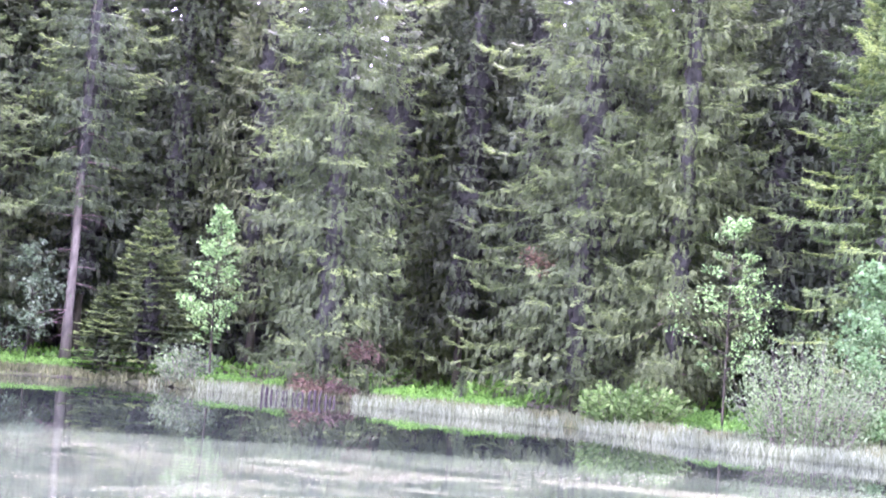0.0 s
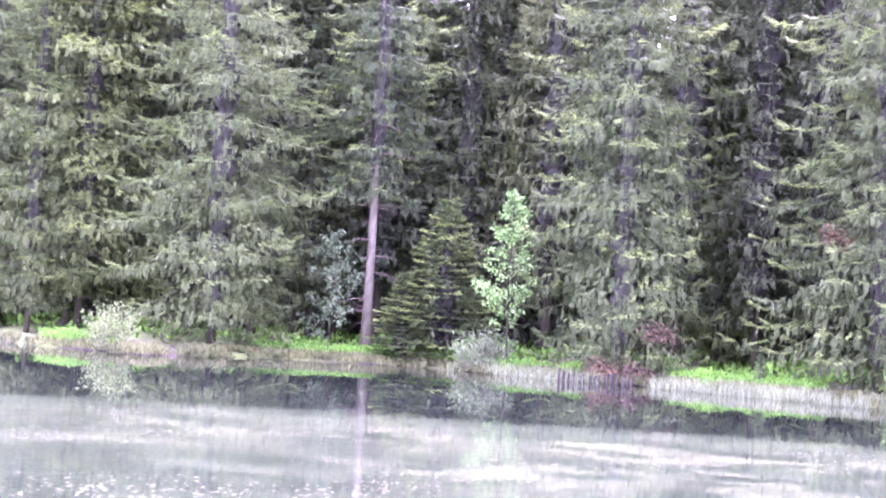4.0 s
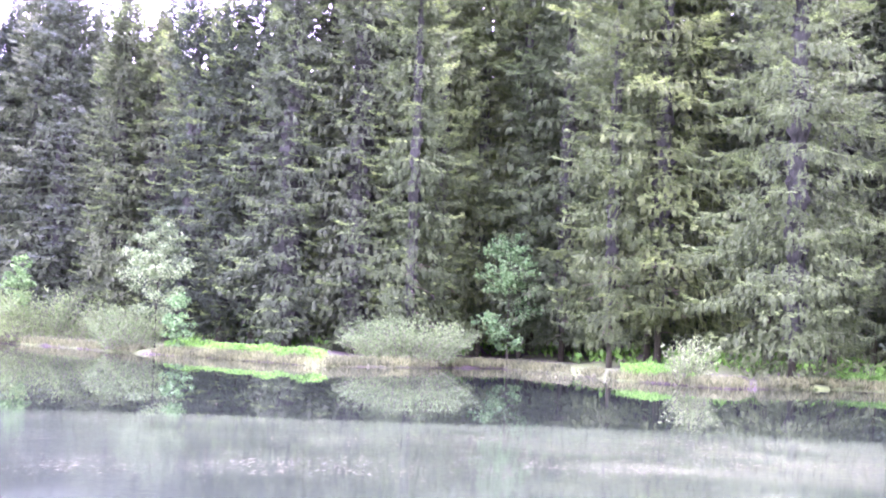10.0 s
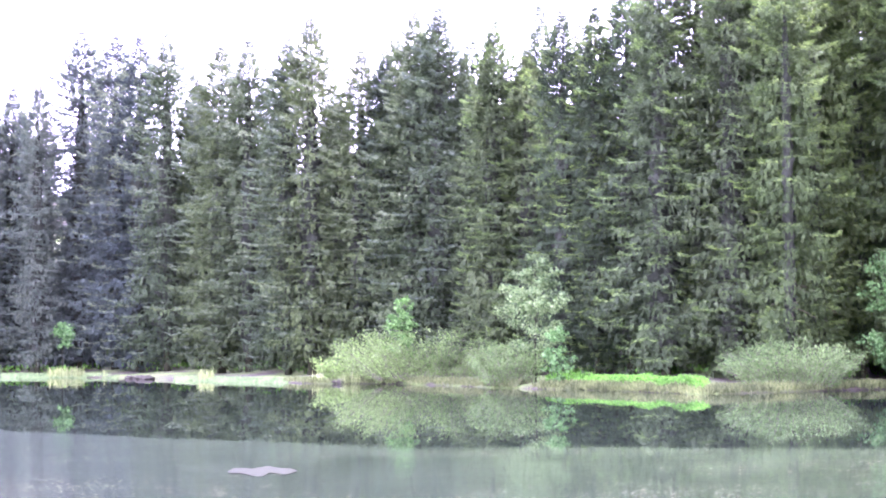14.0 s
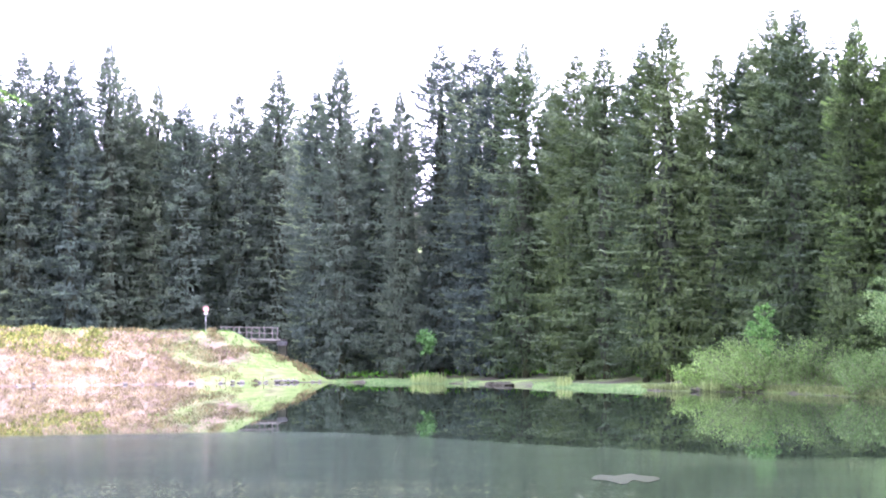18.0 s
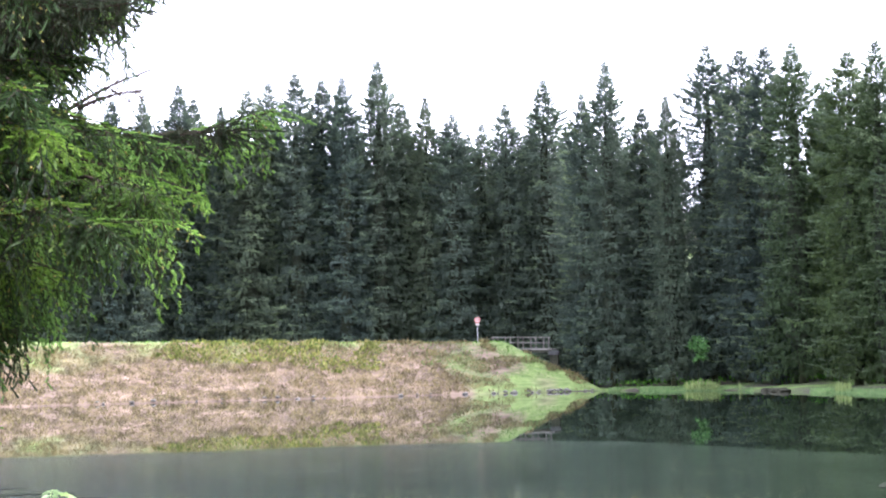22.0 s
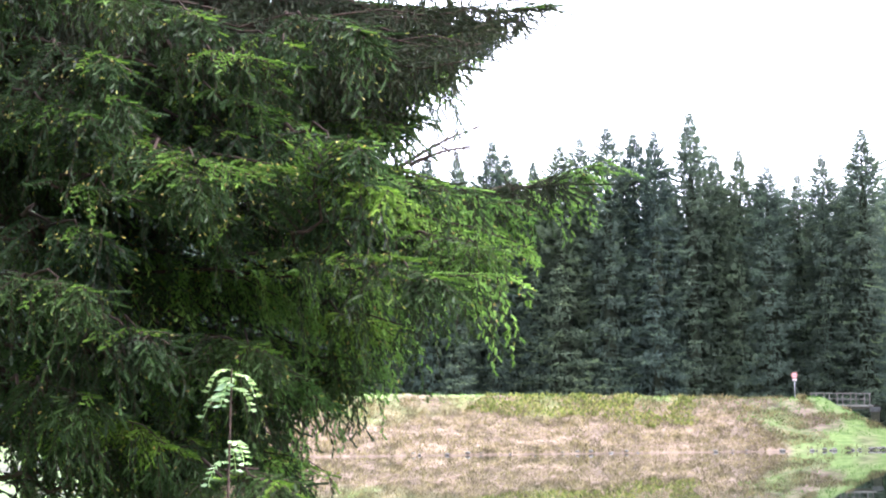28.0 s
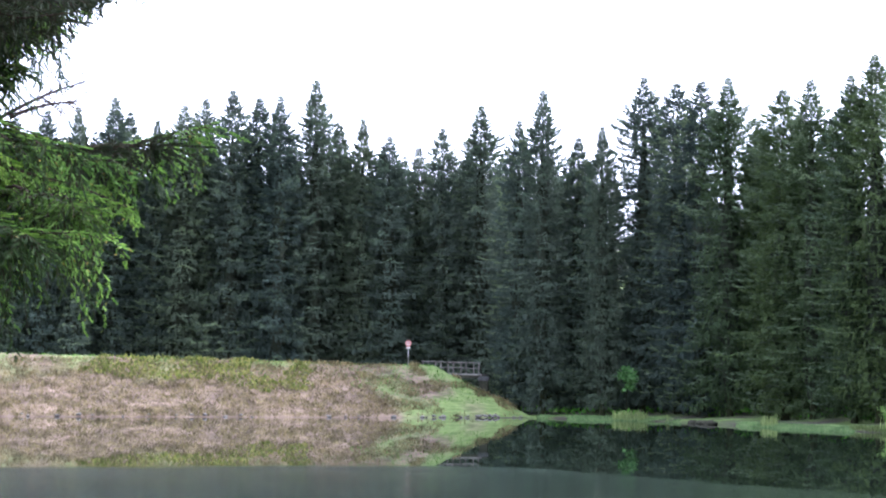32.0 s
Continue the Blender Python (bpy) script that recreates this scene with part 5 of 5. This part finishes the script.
    near_limb(tree, ray_point(27.5, 9.4, 9.8), ray_point(24.2, 8.6, 8.8), 0.02, 64, 0.4, 0.014, 2.2, 0.5, from_t=0.1, buds=0.9, strands=0.3, young=1.0)
    near_limb(tree, ray_point(26.5, 12.6, 10.4), ray_point(23.0, 12.2, 9.4), 0.02, 65, 0.6, 0.014, 2.0, 0.5, from_t=0.1, buds=0.6, strands=0.6, young=1.0)
    near_limb(tree, ray_point(33.0, 1.0, 11.0), ray_point(30.0, -0.4, 10.4), 0.02, 66, 0.6, 0.014, 2.0, 0.5, from_t=0.1, buds=0.2, strands=0.4, young=0.3)
    # the outline of its boughs against the sky and the dam: rise, turn
    rise = (-2.5, -2.2, -1.6, -1.0, -0.2, 0.6, 1.1, 1.9, 2.9, 3.6, 4.4, 5.2, 5.8, 6.4)
    edge = (20.6, 20.5, 21.2, 22.9, 22.1, 20.6, 18.7, 18.0, 17.5, 15.5, 14.8, 14.1, 13.2, 13.0)
    rise_up = (7.0, 7.4, 8.0, 8.5, 9.0, 9.7, 10.5, 11.4, 12.4, 13.4)
    edge_up = (14.4, 15.4, 17.0, 18.0, 18.2, 17.7, 16.9, 16.1, 15.2, 14.4)
    rng = np.random.default_rng(77)
    for i in range(58):
        el = rng.uniform(-2.6, 6.3) if i % 2 else rng.uniform(6.8, 13.6)
        turn = float(np.interp(el, rise, edge) if i % 2 else np.interp(el, rise_up, edge_up)) + 0.25 + abs(rng.normal(0, 2.4)) * (i % 3 > 0) + (0.9 if el < 3.6 else 0.0)
        d = rng.uniform(9.4, 12.6)
        end = ray_point(turn, el + 0.6, d)
        z = end[2] + rng.uniform(-0.1, 0.9)
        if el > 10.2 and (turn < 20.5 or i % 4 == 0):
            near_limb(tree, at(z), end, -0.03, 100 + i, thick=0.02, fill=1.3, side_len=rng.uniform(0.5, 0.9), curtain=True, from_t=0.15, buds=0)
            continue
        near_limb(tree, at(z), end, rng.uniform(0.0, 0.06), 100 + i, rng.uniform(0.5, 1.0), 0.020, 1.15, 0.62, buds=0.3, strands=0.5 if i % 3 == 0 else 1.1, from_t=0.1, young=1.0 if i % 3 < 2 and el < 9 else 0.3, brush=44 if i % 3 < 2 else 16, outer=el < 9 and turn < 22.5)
    # short leafy boughs in front, new shoots bright; light and shade put into colour
    for i in range(34):
        el = -2.0 + 16.5 * ((i * 0.618) % 1.0)
        lo = float(np.interp(el, rise, edge) if el < 6.3 else np.interp(el, rise_up, edge_up)) + (1.6 if el < 10 else 4.0)
        turn = lo + (30.5 - lo) * rng.random() ** (1.3 if el > 2.5 else 0.9)
        d = rng.uniform(8.7, 10.4)
        near_limb(tree, ray_point(turn + 2.6, el + 0.6, d + 0.9), ray_point(turn, el, d), 0.03, 400 + i, rng.uniform(0.5, 0.9), 0.012, 2.1, 0.42, from_t=0.05, buds=0.5 if i % 2 else 0.1, strands=0.8, young=1.0 if i % 3 and 2.5 < el < 10.5 and turn < 25 else 0.2, brush=26)
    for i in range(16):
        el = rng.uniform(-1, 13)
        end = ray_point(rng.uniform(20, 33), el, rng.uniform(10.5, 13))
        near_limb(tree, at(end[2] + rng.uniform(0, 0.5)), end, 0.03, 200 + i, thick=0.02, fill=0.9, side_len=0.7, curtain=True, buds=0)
    for i in range(9):  # boughs before the upper limbs by the trunk, shade put into their darker needles
        el = 8.5 + 7.5 * ((i * 0.618) % 1.0)
        turn = 28.5 + 8.5 * ((i * 0.382 + 0.1) % 1.0)
        d = rng.uniform(9.6, 11.0)
        near_limb(tree, ray_point(turn + 3.0, el + 0.8, d + 0.9), ray_point(turn, el, d), 0.03, 600 + i, 0.9, 0.012, 2.0, 0.5, from_t=0.05, buds=0.1, strands=1.4, young=0.3, brush=30)
    for i in range(10):  # boughs that fill the edge below the hanging twigs
        el = 7.6 + 0.5 * i
        turn = float(np.interp(el, rise_up, edge_up))
        end = ray_point(turn + (1.9 if 8.2 < el < 11 else 1.2), el + 0.5, rng.uniform(10.4, 12.0))
        near_limb(tree, ray_point(turn + 5.5, el + 1.2, 11.6), end, 0.02, 500 + i, 0.9, 0.016, 1.6, 0.6, buds=0.2, strands=1.6, from_t=0.1, young=0.5, brush=40)
    # bare dead branches
    for i, (a0, e0, d0, a1, e1, d1) in enumerate(((18.6, 8.6, 12.4, 15.7, 10.0, 12.8), (18.2, 8.7, 12.4, 16.0, 9.3, 12.6), (27.0, 10.5, 11.5, 22.0, 7.0, 10.4), (24.0, 7.2, 10.2, 22.2, 6.0, 9.6), (31.0, 12.0, 11.6, 24.5, 11.0, 10.8), (33.6, 13.5, 11.0, 33.2, 7.5, 10.8), (30.0, 5.5, 11.0, 27.0, -0.5, 10.6), (29.0, 6.5, 11.0, 25.0, 1.0, 10.4), (26.4, 13.0, 11.2, 21.0, 9.2, 10.6))):
        p, q = ray_point(a0, e0, d0), ray_point(a1, e1, d1)
        b = (p + q) / 2 + np.array([0, 0, 0.06])
        ts = np.linspace(0, 1, 7)
        sticks = [(list(bezier(p, b, q, ts)), [(0.017 if i < 2 else 0.010) * (1 - 0.8 * t) for t in ts])]
        for _ in range(30 if i < 2 else 16):
            t = rng.uniform(0.15, 0.98)
            s0 = bezier(p, b, q, [t])[0]
            w = unit(((q - p) * 0.5 + rng.normal(size=3) * 0.5)[None])[0]
            le = rng.uniform(0.12, 0.36)
            sticks.append(([s0, s0 + w * le * 0.5, s0 + w * le + np.array([0, 0, 0.03])], [0.004, 0.003, 0.0015]))
        part("dead_branch", mesh_of("dead_branch", *tubes(sticks, 4), TWIG if i < 2 else DEAD), tree, "bare brown dead branch")


near_spruce()


def rowan(az, d, rise, seed):
    """A young rowan shoot on the near bank; rise is the angle at which its top shows."""
    rng = np.random.default_rng(seed)
    foot = polar(az, d)
    z0 = float(land(az, d)) - 0.05
    ob = thing("rowan_shoot", Matrix.Translation((foot.x, foot.y, z0)), "young rowan shoot with fresh pinnate leaves on the bank", "sapling", "rowan shoots")
    top = EYE_Z + d * math.tan(radians(rise)) - z0
    part("stem", mesh_of("stem", *tube([(0, 0, 0), (0.02, 0, top * 0.5), (0.05, 0, top)], [0.012, 0.009, 0.004], 6), TWIG, True), ob)
    for i in range(15):
        rel = (0.995, 0.985, 0.975, 0.96, 0.95, 0.935, 0.82, 0.80, 0.77, 0.67, 0.65, 0.64, 0.62, 0.61, 0.59)[i]
        z = top * rel
        a = i * 2.4 + 0.4 + seed
        ln = rng.uniform(0.13, 0.19) if i < 6 else rng.uniform(0.16, 0.22) if i < 9 else rng.uniform(0.22, 0.32)
        out = np.array([math.cos(a), math.sin(a), 0.0])
        lat = np.array([-math.sin(a), math.cos(a), 0.0])
        P, W, S = [], [], []
        rachis = []
        for j in range(8):
            t = j / 7
            q = np.array([0.05 * z / top, 0, z]) + out * ln * t * (1 - 0.25 * t) + np.array([0, 0, 0.06 * t - 0.16 * t * t])
            rachis.append(q)
            if j:
                for sg in (-1, 1):
                    P.append(q), W.append(lat * sg + out * 0.45 + np.array([0, 0, -0.25])), S.append((0.052 if i < 9 else 0.066) * (1 - 0.3 * abs(t - 0.5)))
        P.append(rachis[-1]), W.append(out), S.append(0.045)
        S = np.array(S)
        leaf = part("leaf", mesh_of("leaf", *kites(np.array(P), np.array(W), S, S * 0.42, rng), LEAF_ROWAN), ob)
        part("leaf_stalk", mesh_of("leaf_stalk", *tube(rachis, [0.002] * 8, 4), LEAF_ROWAN), leaf)


rowan(24.0, 9.0, 1.75, 60)
rowan(19.0, 9.2, -3.5, 61)
rowan(21.4, 9.4, -3.2, 62)
